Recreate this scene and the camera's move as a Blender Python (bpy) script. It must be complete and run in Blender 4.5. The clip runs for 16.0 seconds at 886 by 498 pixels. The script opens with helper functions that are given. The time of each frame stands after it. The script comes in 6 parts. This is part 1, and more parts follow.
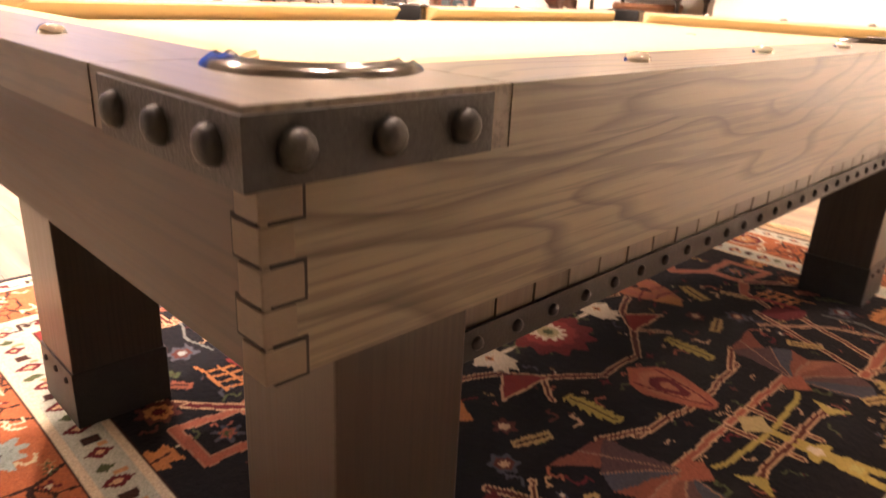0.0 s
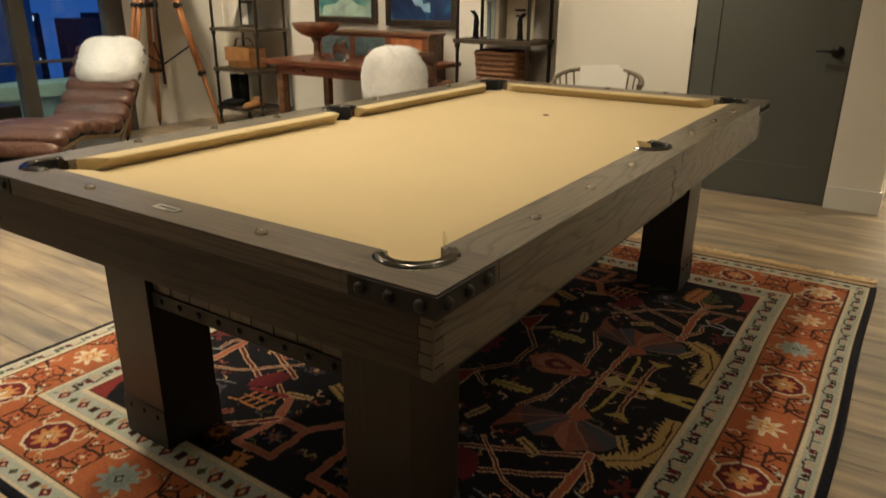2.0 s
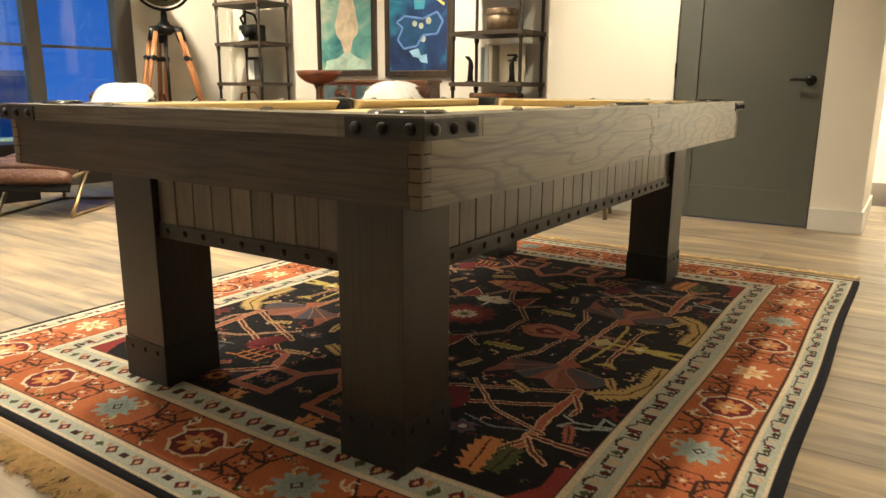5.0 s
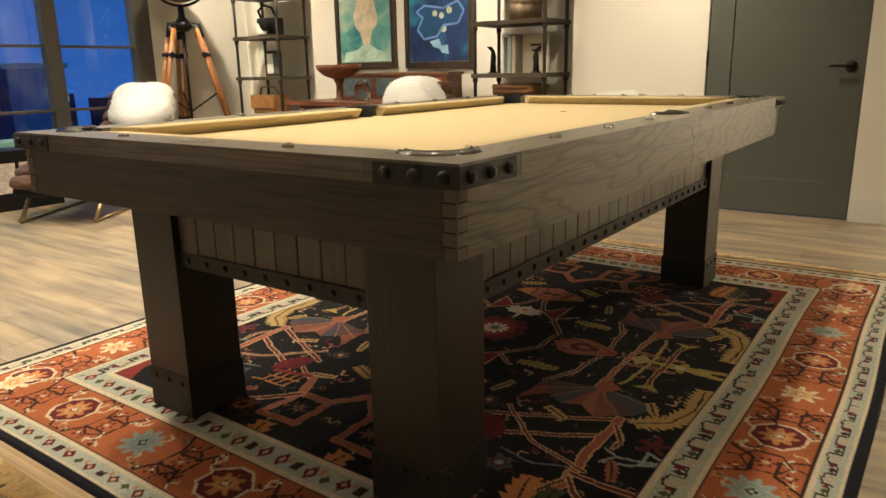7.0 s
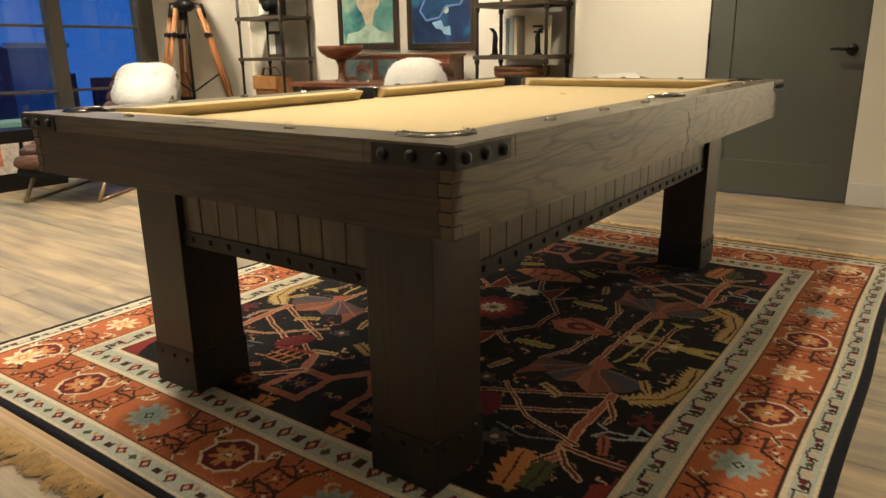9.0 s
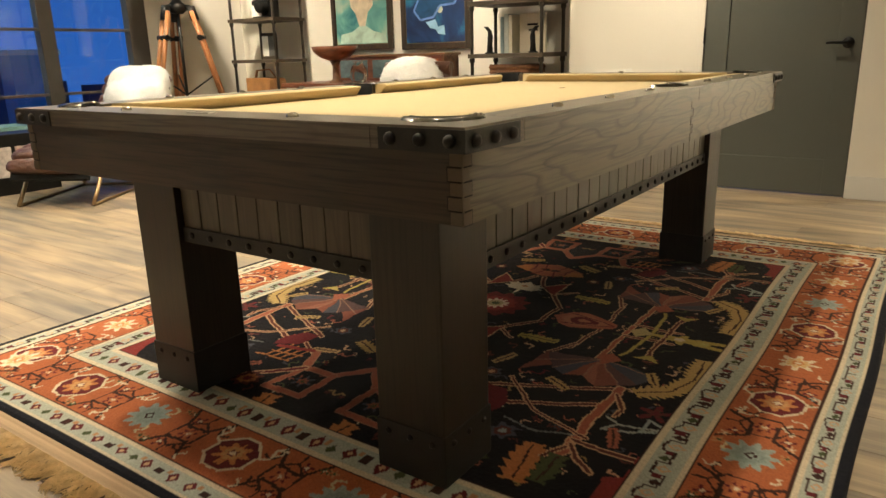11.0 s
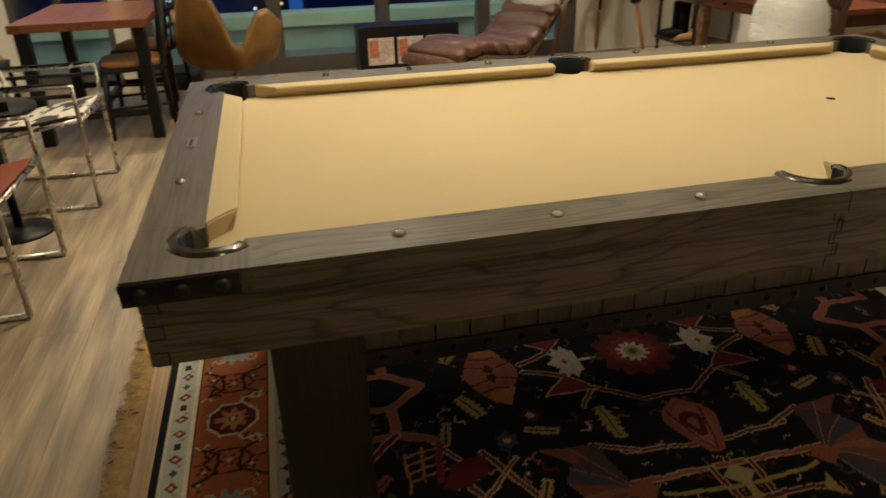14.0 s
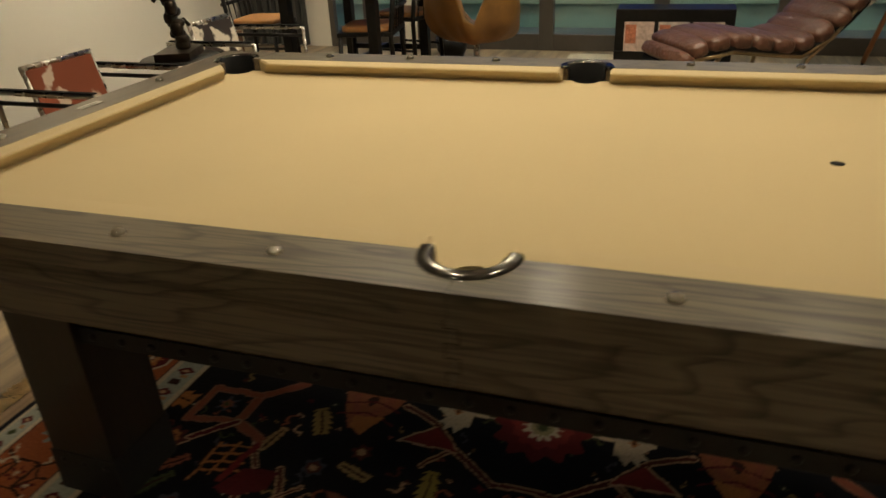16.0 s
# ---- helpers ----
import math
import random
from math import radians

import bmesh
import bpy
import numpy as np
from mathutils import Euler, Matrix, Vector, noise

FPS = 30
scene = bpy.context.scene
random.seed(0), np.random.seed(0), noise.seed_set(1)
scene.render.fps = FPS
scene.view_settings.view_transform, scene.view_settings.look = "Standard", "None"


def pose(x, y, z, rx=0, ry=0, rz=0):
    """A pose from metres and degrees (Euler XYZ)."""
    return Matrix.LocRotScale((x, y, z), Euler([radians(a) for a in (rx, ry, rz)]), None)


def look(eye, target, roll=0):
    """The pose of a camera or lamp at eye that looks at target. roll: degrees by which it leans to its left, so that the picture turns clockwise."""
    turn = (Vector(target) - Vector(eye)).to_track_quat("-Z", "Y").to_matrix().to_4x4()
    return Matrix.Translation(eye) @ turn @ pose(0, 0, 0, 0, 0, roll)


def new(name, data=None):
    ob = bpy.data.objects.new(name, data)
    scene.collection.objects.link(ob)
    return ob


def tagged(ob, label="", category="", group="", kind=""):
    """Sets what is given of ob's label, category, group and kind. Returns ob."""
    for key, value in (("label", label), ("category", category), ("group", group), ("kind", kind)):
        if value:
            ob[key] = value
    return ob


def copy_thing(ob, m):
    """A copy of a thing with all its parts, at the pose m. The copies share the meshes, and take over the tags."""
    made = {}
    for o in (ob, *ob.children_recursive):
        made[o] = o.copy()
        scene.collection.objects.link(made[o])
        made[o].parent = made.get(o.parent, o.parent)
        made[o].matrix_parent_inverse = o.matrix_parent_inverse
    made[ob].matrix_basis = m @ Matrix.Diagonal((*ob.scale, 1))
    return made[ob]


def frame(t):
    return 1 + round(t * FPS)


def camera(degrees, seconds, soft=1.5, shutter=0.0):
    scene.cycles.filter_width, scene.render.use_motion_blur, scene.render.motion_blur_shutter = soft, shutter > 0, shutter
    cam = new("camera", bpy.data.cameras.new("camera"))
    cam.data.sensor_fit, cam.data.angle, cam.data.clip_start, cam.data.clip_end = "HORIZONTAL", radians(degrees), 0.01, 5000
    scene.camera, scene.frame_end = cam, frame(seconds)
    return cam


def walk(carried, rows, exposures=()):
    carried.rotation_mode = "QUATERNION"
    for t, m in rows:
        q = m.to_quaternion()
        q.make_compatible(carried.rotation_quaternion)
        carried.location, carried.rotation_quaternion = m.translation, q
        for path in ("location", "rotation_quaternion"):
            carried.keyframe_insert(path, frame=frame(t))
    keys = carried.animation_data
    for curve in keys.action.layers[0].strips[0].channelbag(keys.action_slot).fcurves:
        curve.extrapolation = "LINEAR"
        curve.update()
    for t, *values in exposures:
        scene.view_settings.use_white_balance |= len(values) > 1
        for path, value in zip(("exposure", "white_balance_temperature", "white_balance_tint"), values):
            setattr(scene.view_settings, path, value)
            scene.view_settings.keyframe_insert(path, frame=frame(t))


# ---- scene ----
cam = camera(64.3, 16.0, shutter=0.4)

PATH = [
    (0, (0.294, -0.163, 0.875), (-1.022, 1.173, 0.18), 2.8),
    (0.5, (0.268, -0.225, 1.004), (-0.883, 1.142, 0.105), 2.1),
    (1, (0.377, -0.421, 1.118), (-0.767, 0.994, 0.286), 1.5),
    (1.5, (0.526, -0.652, 1.246), (-0.548, 0.81, 0.405), 1.6),
    (2, (0.54, -0.793, 1.241), (-0.503, 0.772, 0.56), 0.4),
    (2.5, (0.535, -0.858, 1.111), (-0.551, 0.728, 0.557), -0.6),
    (3, (0.568, -0.937, 0.967), (-0.518, 0.685, 0.531), 0.2),
    (3.5, (0.632, -0.995, 0.895), (-0.46, 0.637, 0.515), -0.9),
    (4, (0.654, -1.001, 0.849), (-0.444, 0.611, 0.411), -0.6),
    (4.5, (0.688, -1.0, 0.85), (-0.429, 0.602, 0.418), -0.2),
    (4.7, (0.686, -0.989, 0.853), (-0.401, 0.633, 0.419), 0.6),
    (6.8, (0.606, -0.879, 0.956), (-0.459, 0.731, 0.435), -0.7),
    (7, (0.595, -0.882, 0.959), (-0.529, 0.696, 0.466), -1.1),
    (7.5, (0.594, -0.88, 0.961), (-0.534, 0.695, 0.462), -1.0),
    (8, (0.597, -0.883, 0.966), (-0.527, 0.696, 0.474), -0.7),
    (8.5, (0.616, -0.899, 0.965), (-0.489, 0.681, 0.434), -0.7),
    (8.7, (0.628, -0.91, 0.965), (-0.494, 0.654, 0.422), -0.8),
    (11, (0.595, -0.91, 0.929), (-0.516, 0.666, 0.396), -1.5),
    (11.5, (0.529, -0.819, 1.109), (-0.562, 0.648, 0.298), -2.1),
    (12, (0.552, -0.739, 1.264), (-0.694, 0.591, 0.439), -5.1),
    (12.5, (0.785, -0.614, 1.302), (-0.696, 0.425, 0.451), -3.5),
    (13, (0.879, -0.385, 1.277), (-0.677, 0.499, 0.383), -0.2),
    (13.5, (0.919, -0.061, 1.299), (-0.713, 0.675, 0.408), -1.8),
    (14, (1.0, 0.256, 1.304), (-0.754, 0.668, 0.436), -1.5),
    (14.5, (0.964, 0.57, 1.278), (-0.782, 0.799, 0.329), -1.4),
    (15, (0.921, 0.893, 1.287), (-0.858, 0.875, 0.372), -3.1),
    (15.5, (0.893, 1.211, 1.289), (-0.833, 0.801, 0.366), -5.0),
    (16, (0.736, 1.526, 1.274), (-0.951, 0.933, 0.378), -2.8),
]
EXPOSURES = [(0.0, 2.0, 6700, 40), (0.5, 0.95, 6300, 46), (1.0, 0.1, 6500, 30), (2.0, -0.1, 6500, 12), (3.0, 0.1, 6400, 11), (4.5, 0.95, 6400, 11), (7.0, 0.5, 6400, 11), (8.0, 0.4, 6400, 11), (11.0, 0.6, 6400, 11), (11.5, 0.6, 6400, 11), (12.0, 0.3, 6500, 11), (12.5, 0.0, 6550, 12), (13.0, -0.1, 6600, 12), (14.0, -0.1, 6450, 10), (14.5, -0.25, 6400, 9), (15.0, 0.0, 6250, 6), (15.5, -0.15, 6350, 7), (16.0, -0.4, 6550, 10)]
walk(cam, [(t, look(eye, target, roll)) for t, eye, target, roll in PATH], EXPOSURES)
LAMPS = [(-0.75, 0.7, 12), (-0.75, 1.9, 10.5), (-3.0, 0.9, 24), (-3.9, 2.0, 26), (-2.5, 2.3, 12), (1.3, 4.7, 22), (-4.4, -1.2, 24), (-2.3, 0.15, 18), (0.9, 0.6, 2)]
# The last three are unseen extras that brighten the hall's end wall.
WALL_LAMPS = [(-4.6, 2.9, 14, -5.3, 4.2, 1.0), (-2.7, 3.3, 10, -2.7, 4.34, 1.2), (-0.9, 3.2, 9, -0.9, 4.06, 1.0),
              (-3.2, -1.75, 16, -3.5, -2.75, 1.3), (0.9, 6.3, 38, 1.0, 7.2, 0.8), (2.2, 6.3, 38, 2.3, 7.2, 0.8), (3.5, 6.3, 38, 3.5, 7.2, 0.8)]

# ---- light ----
world = bpy.data.worlds.new("dusk")
world.use_nodes = True
scene.world = world
wn = world.node_tree.nodes
wl = world.node_tree.links
bg = wn["Background"]
w_tc, w_sep, w_ramp = wn.new("ShaderNodeTexCoord"), wn.new("ShaderNodeSeparateXYZ"), wn.new("ShaderNodeValToRGB")
wl.new(w_tc.outputs["Generated"], w_sep.inputs[0])
wl.new(w_sep.outputs["Z"], w_ramp.inputs[0])
w_ramp.color_ramp.elements[0].color = (0.02, 0.09, 0.34, 1)
w_ramp.color_ramp.elements[1].position = 0.45
w_ramp.color_ramp.elements[1].color = (0.006, 0.03, 0.17, 1)
wl.new(w_ramp.outputs[0], bg.inputs[0])
bg.inputs[1].default_value = 0.9


def downlight(x, y, watts, size=0.12, col=(1.0, 0.87, 0.63), spread=130, aim=None, z=2.66):
    """A recessed ceiling lamp; those over the hall are added to brighten it."""
    d = bpy.data.lights.new("downlight", "AREA")
    d.shape, d.size, d.energy, d.color, d.spread = "DISK", size, watts, col, radians(spread)
    ob = new("downlight", d)
    ob.matrix_basis = look((x, y, z), aim or (x, y + 0.001, 0))
    return ob


for lx, ly, lw in LAMPS:
    downlight(lx, ly, lw)
for lx, ly, lw, ax, ay, az in WALL_LAMPS:
    downlight(lx, ly, lw, aim=(ax, ay, az), spread=95)

# ---- tools ----


def bm_new():
    return bmesh.new()


def add_box(bm, x0, x1, y0, y1, z0, z1, bev=0.0, m=None):
    b = bmesh.new()
    bmesh.ops.create_cube(b, size=1)
    bmesh.ops.transform(b, verts=b.verts, matrix=Matrix.Translation(((x0 + x1) / 2, (y0 + y1) / 2, (z0 + z1) / 2)) @ Matrix.Diagonal((x1 - x0, y1 - y0, z1 - z0, 1)))
    if bev:
        bmesh.ops.bevel(b, geom=b.edges[:], offset=bev, segments=2, profile=0.6, affect="EDGES")
    return merge(bm, b, m)


def merge(bm, b, m=None):
    if m is not None:
        bmesh.ops.transform(b, verts=b.verts, matrix=m)
    vs = [bm.verts.new(v.co) for v in b.verts]
    b.verts.index_update()
    for f in b.faces:
        try:
            g = bm.faces.new([vs[v.index] for v in f.verts])
            g.smooth = f.smooth
        except ValueError:
            pass
    b.free()
    return bm


def box(x0, x1, y0, y1, z0, z1, bev=0.0, m=None):
    return add_box(bmesh.new(), x0, x1, y0, y1, z0, z1, bev, m)


def add_prism(bm, pts, z0, z1, bev=0.0, m=None):
    """An outline in plan, raised from z0 to z1."""
    b = bmesh.new()
    lo = [b.verts.new((x, y, z0)) for x, y in pts]
    hi = [b.verts.new((x, y, z1)) for x, y in pts]
    n = len(pts)
    top = b.faces.new(hi)
    b.faces.new(lo[::-1])
    for i in range(n):
        b.faces.new((lo[i], lo[(i + 1) % n], hi[(i + 1) % n], hi[i]))
    bmesh.ops.recalc_face_normals(b, faces=b.faces[:])
    if bev:
        bmesh.ops.bevel(b, geom=[e for e in b.edges if abs(e.verts[0].co.z - e.verts[1].co.z) < 1e-6 and e.verts[0].co.z > (z0 + z1) / 2], offset=bev, segments=2, affect="EDGES")
    bmesh.ops.triangulate(b, faces=[f for f in b.faces if len(f.verts) > 4])
    return merge(bm, b, m)


def prism(pts, z0, z1, bev=0.0, m=None):
    return add_prism(bmesh.new(), pts, z0, z1, bev, m)


def add_lathe(bm, prof, seg=24, m=None, a0=0.0, a1=360.0, smooth=True):
    """A profile of (radius, height) turned about z."""
    full = abs(a1 - a0) >= 359.9
    n = seg if full else seg + 1
    b = bmesh.new()
    rings = []
    for i in range(n):
        an = radians(a0 + (a1 - a0) * i / seg)
        rings.append([b.verts.new((r * math.cos(an), r * math.sin(an), z)) for r, z in prof])
    for i in range(seg):
        p, q = rings[i], rings[(i + 1) % n]
        for k in range(len(prof) - 1):
            f = b.faces.new((p[k], q[k], q[k + 1], p[k + 1]))
            f.smooth = smooth
    bmesh.ops.remove_doubles(b, verts=b.verts[:], dist=1e-6)
    bmesh.ops.recalc_face_normals(b, faces=b.faces[:])
    return merge(bm, b, m)


def lathe(prof, seg=24, m=None, **k):
    return add_lathe(bmesh.new(), prof, seg, m, **k)


def add_tube(bm, pts, r, seg=10, m=None, caps=True, flat=1.0):
    """A round bar along points; r may be a list."""
    pts = [Vector(p) for p in pts]
    rs = r if isinstance(r, (list, tuple)) else [r] * len(pts)
    b = bmesh.new()
    rings = []
    up = None
    for i, p in enumerate(pts):
        d = (pts[min(i + 1, len(pts) - 1)] - pts[max(i - 1, 0)]).normalized()
        if up is None:
            up = Vector((0, 0, 1)) if abs(d.z) < 0.9 else Vector((1, 0, 0))
        side = d.cross(up).normalized()
        up = side.cross(d).normalized()
        rings.append([b.verts.new(p + rs[i] * (math.cos(2 * math.pi * k / seg) * side + flat * math.sin(2 * math.pi * k / seg) * up)) for k in range(seg)])
    for i in range(len(pts) - 1):
        for k in range(seg):
            f = b.faces.new((rings[i][k], rings[i][(k + 1) % seg], rings[i + 1][(k + 1) % seg], rings[i + 1][k]))
            f.smooth = seg > 6
    if caps:
        b.faces.new(rings[0])
        b.faces.new(rings[-1])
    bmesh.ops.recalc_face_normals(b, faces=b.faces[:])
    return merge(bm, b, m)


def tube(pts, r, seg=10, m=None, **k):
    return add_tube(bmesh.new(), pts, r, seg, m, **k)


def add_dome(bm, m, r, h, seg=12):
    prof = [(r, 0), (r * 0.98, h * 0.3), (r * 0.8, h * 0.72), (r * 0.45, h * 0.94), (0, h)]
    return add_lathe(bm, prof, seg, m)


def thing(name, label, category, x=0, y=0, z=0, rz=0, group="", kind=""):
    ob = new(name)
    ob.empty_display_size = 0.1
    ob.matrix_basis = pose(x, y, z, 0, 0, rz)
    return tagged(ob, label, category, group, kind)


def part(name, bm, material, parent=None, label="", world=False):
    """One mesh, under a thing or under a part; its points are the parent's own, or the room's with world=True."""
    me = bpy.data.meshes.new(name)
    if world and parent is not None:
        base = Matrix.Identity(4)
        p = parent
        while p is not None:
            base = p.matrix_basis @ base
            p = p.parent
        bmesh.ops.transform(bm, verts=bm.verts, matrix=base.inverted())
    bm.to_mesh(me)
    bm.free()
    me.materials.append(material)
    ob = new(name, me)
    ob.parent = parent
    if label:
        ob["label"] = label
    return ob


def structure(name, bm, material, label, category):
    return tagged(part(name, bm, material), label, category, kind="structure")


# ---- materials ----


def nodes_of(name):
    m = bpy.data.materials.new(name)
    m.use_nodes = True
    return m, m.node_tree.nodes, m.node_tree.links, m.node_tree.nodes["Principled BSDF"]


def surface(name, col, rough=0.6, metal=0.0, vary=0.15, scale=6.0, grain=80.0, bump=0.15, stretch=(1, 1, 1), spec=0.5, col2=None, rough_vary=0.12, tint=0.0):
    """A plain surface with stains, grain and fine relief."""
    m, n, l, p = nodes_of(name)
    tc, mp = n.new("ShaderNodeTexCoord"), n.new("ShaderNodeMapping")
    mp.inputs["Scale"].default_value = stretch
    l.new(tc.outputs["Object"], mp.inputs[0])
    big, fine = n.new("ShaderNodeTexNoise"), n.new("ShaderNodeTexNoise")
    big.inputs["Scale"].default_value, big.inputs["Detail"].default_value = scale, 5
    fine.inputs["Scale"].default_value, fine.inputs["Detail"].default_value = grain, 3
    l.new(mp.outputs[0], big.inputs[0])
    l.new(mp.outputs[0], fine.inputs[0])
    mix = n.new("ShaderNodeMix")
    mix.data_type = "FLOAT"
    mix.inputs[0].default_value = 0.4
    l.new(big.outputs["Fac"], mix.inputs[2])
    l.new(fine.outputs["Fac"], mix.inputs[3])
    ramp = n.new("ShaderNodeValToRGB")
    a, b = ramp.color_ramp.elements
    a.position, b.position = 0.3, 0.7
    c2 = col2 or tuple(min(1, c * (1 + vary)) for c in col)
    a.color = (*[c * (1 - vary) for c in col], 1)
    b.color = (*c2, 1)
    l.new(mix.outputs[0], ramp.inputs[0])
    out = ramp.outputs[0]
    if tint:
        oi, hs = n.new("ShaderNodeObjectInfo"), n.new("ShaderNodeHueSaturation")
        mr = n.new("ShaderNodeMapRange")
        mr.inputs[3].default_value, mr.inputs[4].default_value = 1 - tint, 1 + tint
        l.new(oi.outputs["Random"], mr.inputs[0])
        l.new(mr.outputs[0], hs.inputs["Value"])
        l.new(out, hs.inputs["Color"])
        out = hs.outputs[0]
    l.new(out, p.inputs["Base Color"])
    rr = n.new("ShaderNodeMapRange")
    rr.inputs[3].default_value, rr.inputs[4].default_value = max(0.02, rough - rough_vary), min(1, rough + rough_vary)
    l.new(big.outputs["Fac"], rr.inputs[0])
    l.new(rr.outputs[0], p.inputs["Roughness"])
    p.inputs["Metallic"].default_value = metal
    p.inputs["Specular IOR Level"].default_value = spec
    if bump:
        bp = n.new("ShaderNodeBump")
        bp.inputs["Strength"].default_value, bp.inputs["Distance"].default_value = bump, 0.002
        l.new(fine.outputs["Fac"], bp.inputs["Height"])
        l.new(bp.outputs[0], p.inputs["Normal"])
    return m


def wood(name, light, dark, along="Y", rings=9.0, size=1.0, rough=0.5, line=0.55, spec=0.4, tint=0.0, coat=0.0, fleck=0.0):
    """Planed wood with cathedral figure and pores; along: the grain's axis."""
    m, n, l, p = nodes_of(name)
    tc, mp = n.new("ShaderNodeTexCoord"), n.new("ShaderNodeMapping")
    sc = {"X": (0.9, 6, 6), "Y": (6, 0.9, 6), "Z": (6, 6, 0.9)}[along]
    mp.inputs["Scale"].default_value = [c * size for c in sc]
    l.new(tc.outputs["Object"], mp.inputs[0])
    vec = mp.outputs[0]
    oi = n.new("ShaderNodeObjectInfo")
    if tint:
        ad = n.new("ShaderNodeVectorMath")
        ad.operation = "MULTIPLY_ADD"
        cx = n.new("ShaderNodeCombineXYZ")
        for k in range(3):
            l.new(oi.outputs["Random"], cx.inputs[k])
        ad.inputs[1].default_value = (37, 23, 51)
        l.new(cx.outputs[0], ad.inputs[0])
        l.new(vec, ad.inputs[2])
        vec = ad.outputs[0]
    base = n.new("ShaderNodeTexNoise")
    base.inputs["Scale"].default_value, base.inputs["Detail"].default_value, base.inputs["Roughness"].default_value = 0.9, 2.5, 0.45
    l.new(vec, base.inputs[0])
    mul = n.new("ShaderNodeMath")
    mul.operation = "MULTIPLY"
    mul.inputs[1].default_value = rings
    l.new(base.outputs["Fac"], mul.inputs[0])
    fr = n.new("ShaderNodeMath")
    fr.operation = "FRACT"
    l.new(mul.outputs[0], fr.inputs[0])
    r1 = n.new("ShaderNodeValToRGB")
    e = r1.color_ramp.elements
    e[0].position, e[0].color = 0.0, (line, line, line, 1)
    e[1].position, e[1].color = 0.28, (1, 1, 1, 1)
    x = r1.color_ramp.elements.new(0.9)
    x.color = (0.92, 0.92, 0.92, 1)
    y = r1.color_ramp.elements.new(1.0)
    y.color = (line, line, line, 1)
    l.new(fr.outputs[0], r1.inputs[0])
    mp2 = n.new("ShaderNodeMapping")
    mp2.inputs["Scale"].default_value = {"X": (5, 160, 160), "Y": (160, 5, 160), "Z": (160, 160, 5)}[along]
    l.new(tc.outputs["Object"], mp2.inputs[0])
    pore = n.new("ShaderNodeTexNoise")
    pore.inputs["Scale"].default_value, pore.inputs["Detail"].default_value = 1.0, 3
    l.new(mp2.outputs[0], pore.inputs[0])
    stain = n.new("ShaderNodeTexNoise")
    stain.inputs["Scale"].default_value, stain.inputs["Detail"].default_value = 0.6, 4
    l.new(vec, stain.inputs[0])
    cr = n.new("ShaderNodeValToRGB")
    cr.color_ramp.elements[0].position, cr.color_ramp.elements[0].color = 0.32, (*dark, 1)
    cr.color_ramp.elements[1].position, cr.color_ramp.elements[1].color = 0.68, (*light, 1)
    am = n.new("ShaderNodeMix")
    am.data_type = "FLOAT"
    am.inputs[0].default_value = 0.5
    l.new(stain.outputs["Fac"], am.inputs[2])
    l.new(pore.outputs["Fac"], am.inputs[3])
    l.new(am.outputs[0], cr.inputs[0])
    mm = n.new("ShaderNodeMix")
    mm.data_type, mm.blend_type = "RGBA", "MULTIPLY"
    mm.inputs[0].default_value = 1.0
    l.new(cr.outputs[0], mm.inputs[6])
    l.new(r1.outputs[0], mm.inputs[7])
    out = mm.outputs[2]
    if fleck:
        fk, fm_ = n.new("ShaderNodeValToRGB"), n.new("ShaderNodeMix")
        fk.color_ramp.elements[0].position, fk.color_ramp.elements[0].color = 0.40, (1 - fleck, 1 - fleck, 1 - fleck, 1)
        fk.color_ramp.elements[1].position, fk.color_ramp.elements[1].color = 0.50, (1, 1, 1, 1)
        fm_.data_type, fm_.blend_type = "RGBA", "MULTIPLY"
        fm_.inputs[0].default_value = 1.0
        l.new(pore.outputs["Fac"], fk.inputs[0])
        l.new(out, fm_.inputs[6])
        l.new(fk.outputs[0], fm_.inputs[7])
        out = fm_.outputs[2]
    if tint:
        hs, mr = n.new("ShaderNodeHueSaturation"), n.new("ShaderNodeMapRange")
        mr.inputs[3].default_value, mr.inputs[4].default_value = 1 - tint, 1 + tint
        l.new(oi.outputs["Random"], mr.inputs[0])
        l.new(mr.outputs[0], hs.inputs["Value"])
        l.new(out, hs.inputs["Color"])
        out = hs.outputs[0]
    l.new(out, p.inputs["Base Color"])
    rr = n.new("ShaderNodeMapRange")
    rr.inputs[3].default_value, rr.inputs[4].default_value = rough - 0.1, rough + 0.12
    l.new(pore.outputs["Fac"], rr.inputs[0])
    l.new(rr.outputs[0], p.inputs["Roughness"])
    p.inputs["Specular IOR Level"].default_value = spec
    p.inputs["Coat Weight"].default_value = coat
    p.inputs["Coat Roughness"].default_value = 0.22
    bp = n.new("ShaderNodeBump")
    bp.inputs["Strength"].default_value, bp.inputs["Distance"].default_value = 0.25, 0.001
    l.new(pore.outputs["Fac"], bp.inputs["Height"])
    l.new(bp.outputs[0], p.inputs["Normal"])
    return m


def glass(name, col=(1, 1, 1), rough=0.0):
    m, n, l, p = nodes_of(name)
    p.inputs["Base Color"].default_value = (*col, 1)
    p.inputs["Transmission Weight"].default_value = 1
    p.inputs["Roughness"].default_value = rough
    p.inputs["IOR"].default_value = 1.45
    return m


def glow(name, col, power):
    m, n, l, p = nodes_of(name)
    p.inputs["Base Color"].default_value = (0, 0, 0, 1)
    p.inputs["Emission Color"].default_value = (*col, 1)
    p.inputs["Emission Strength"].default_value = power
    return m


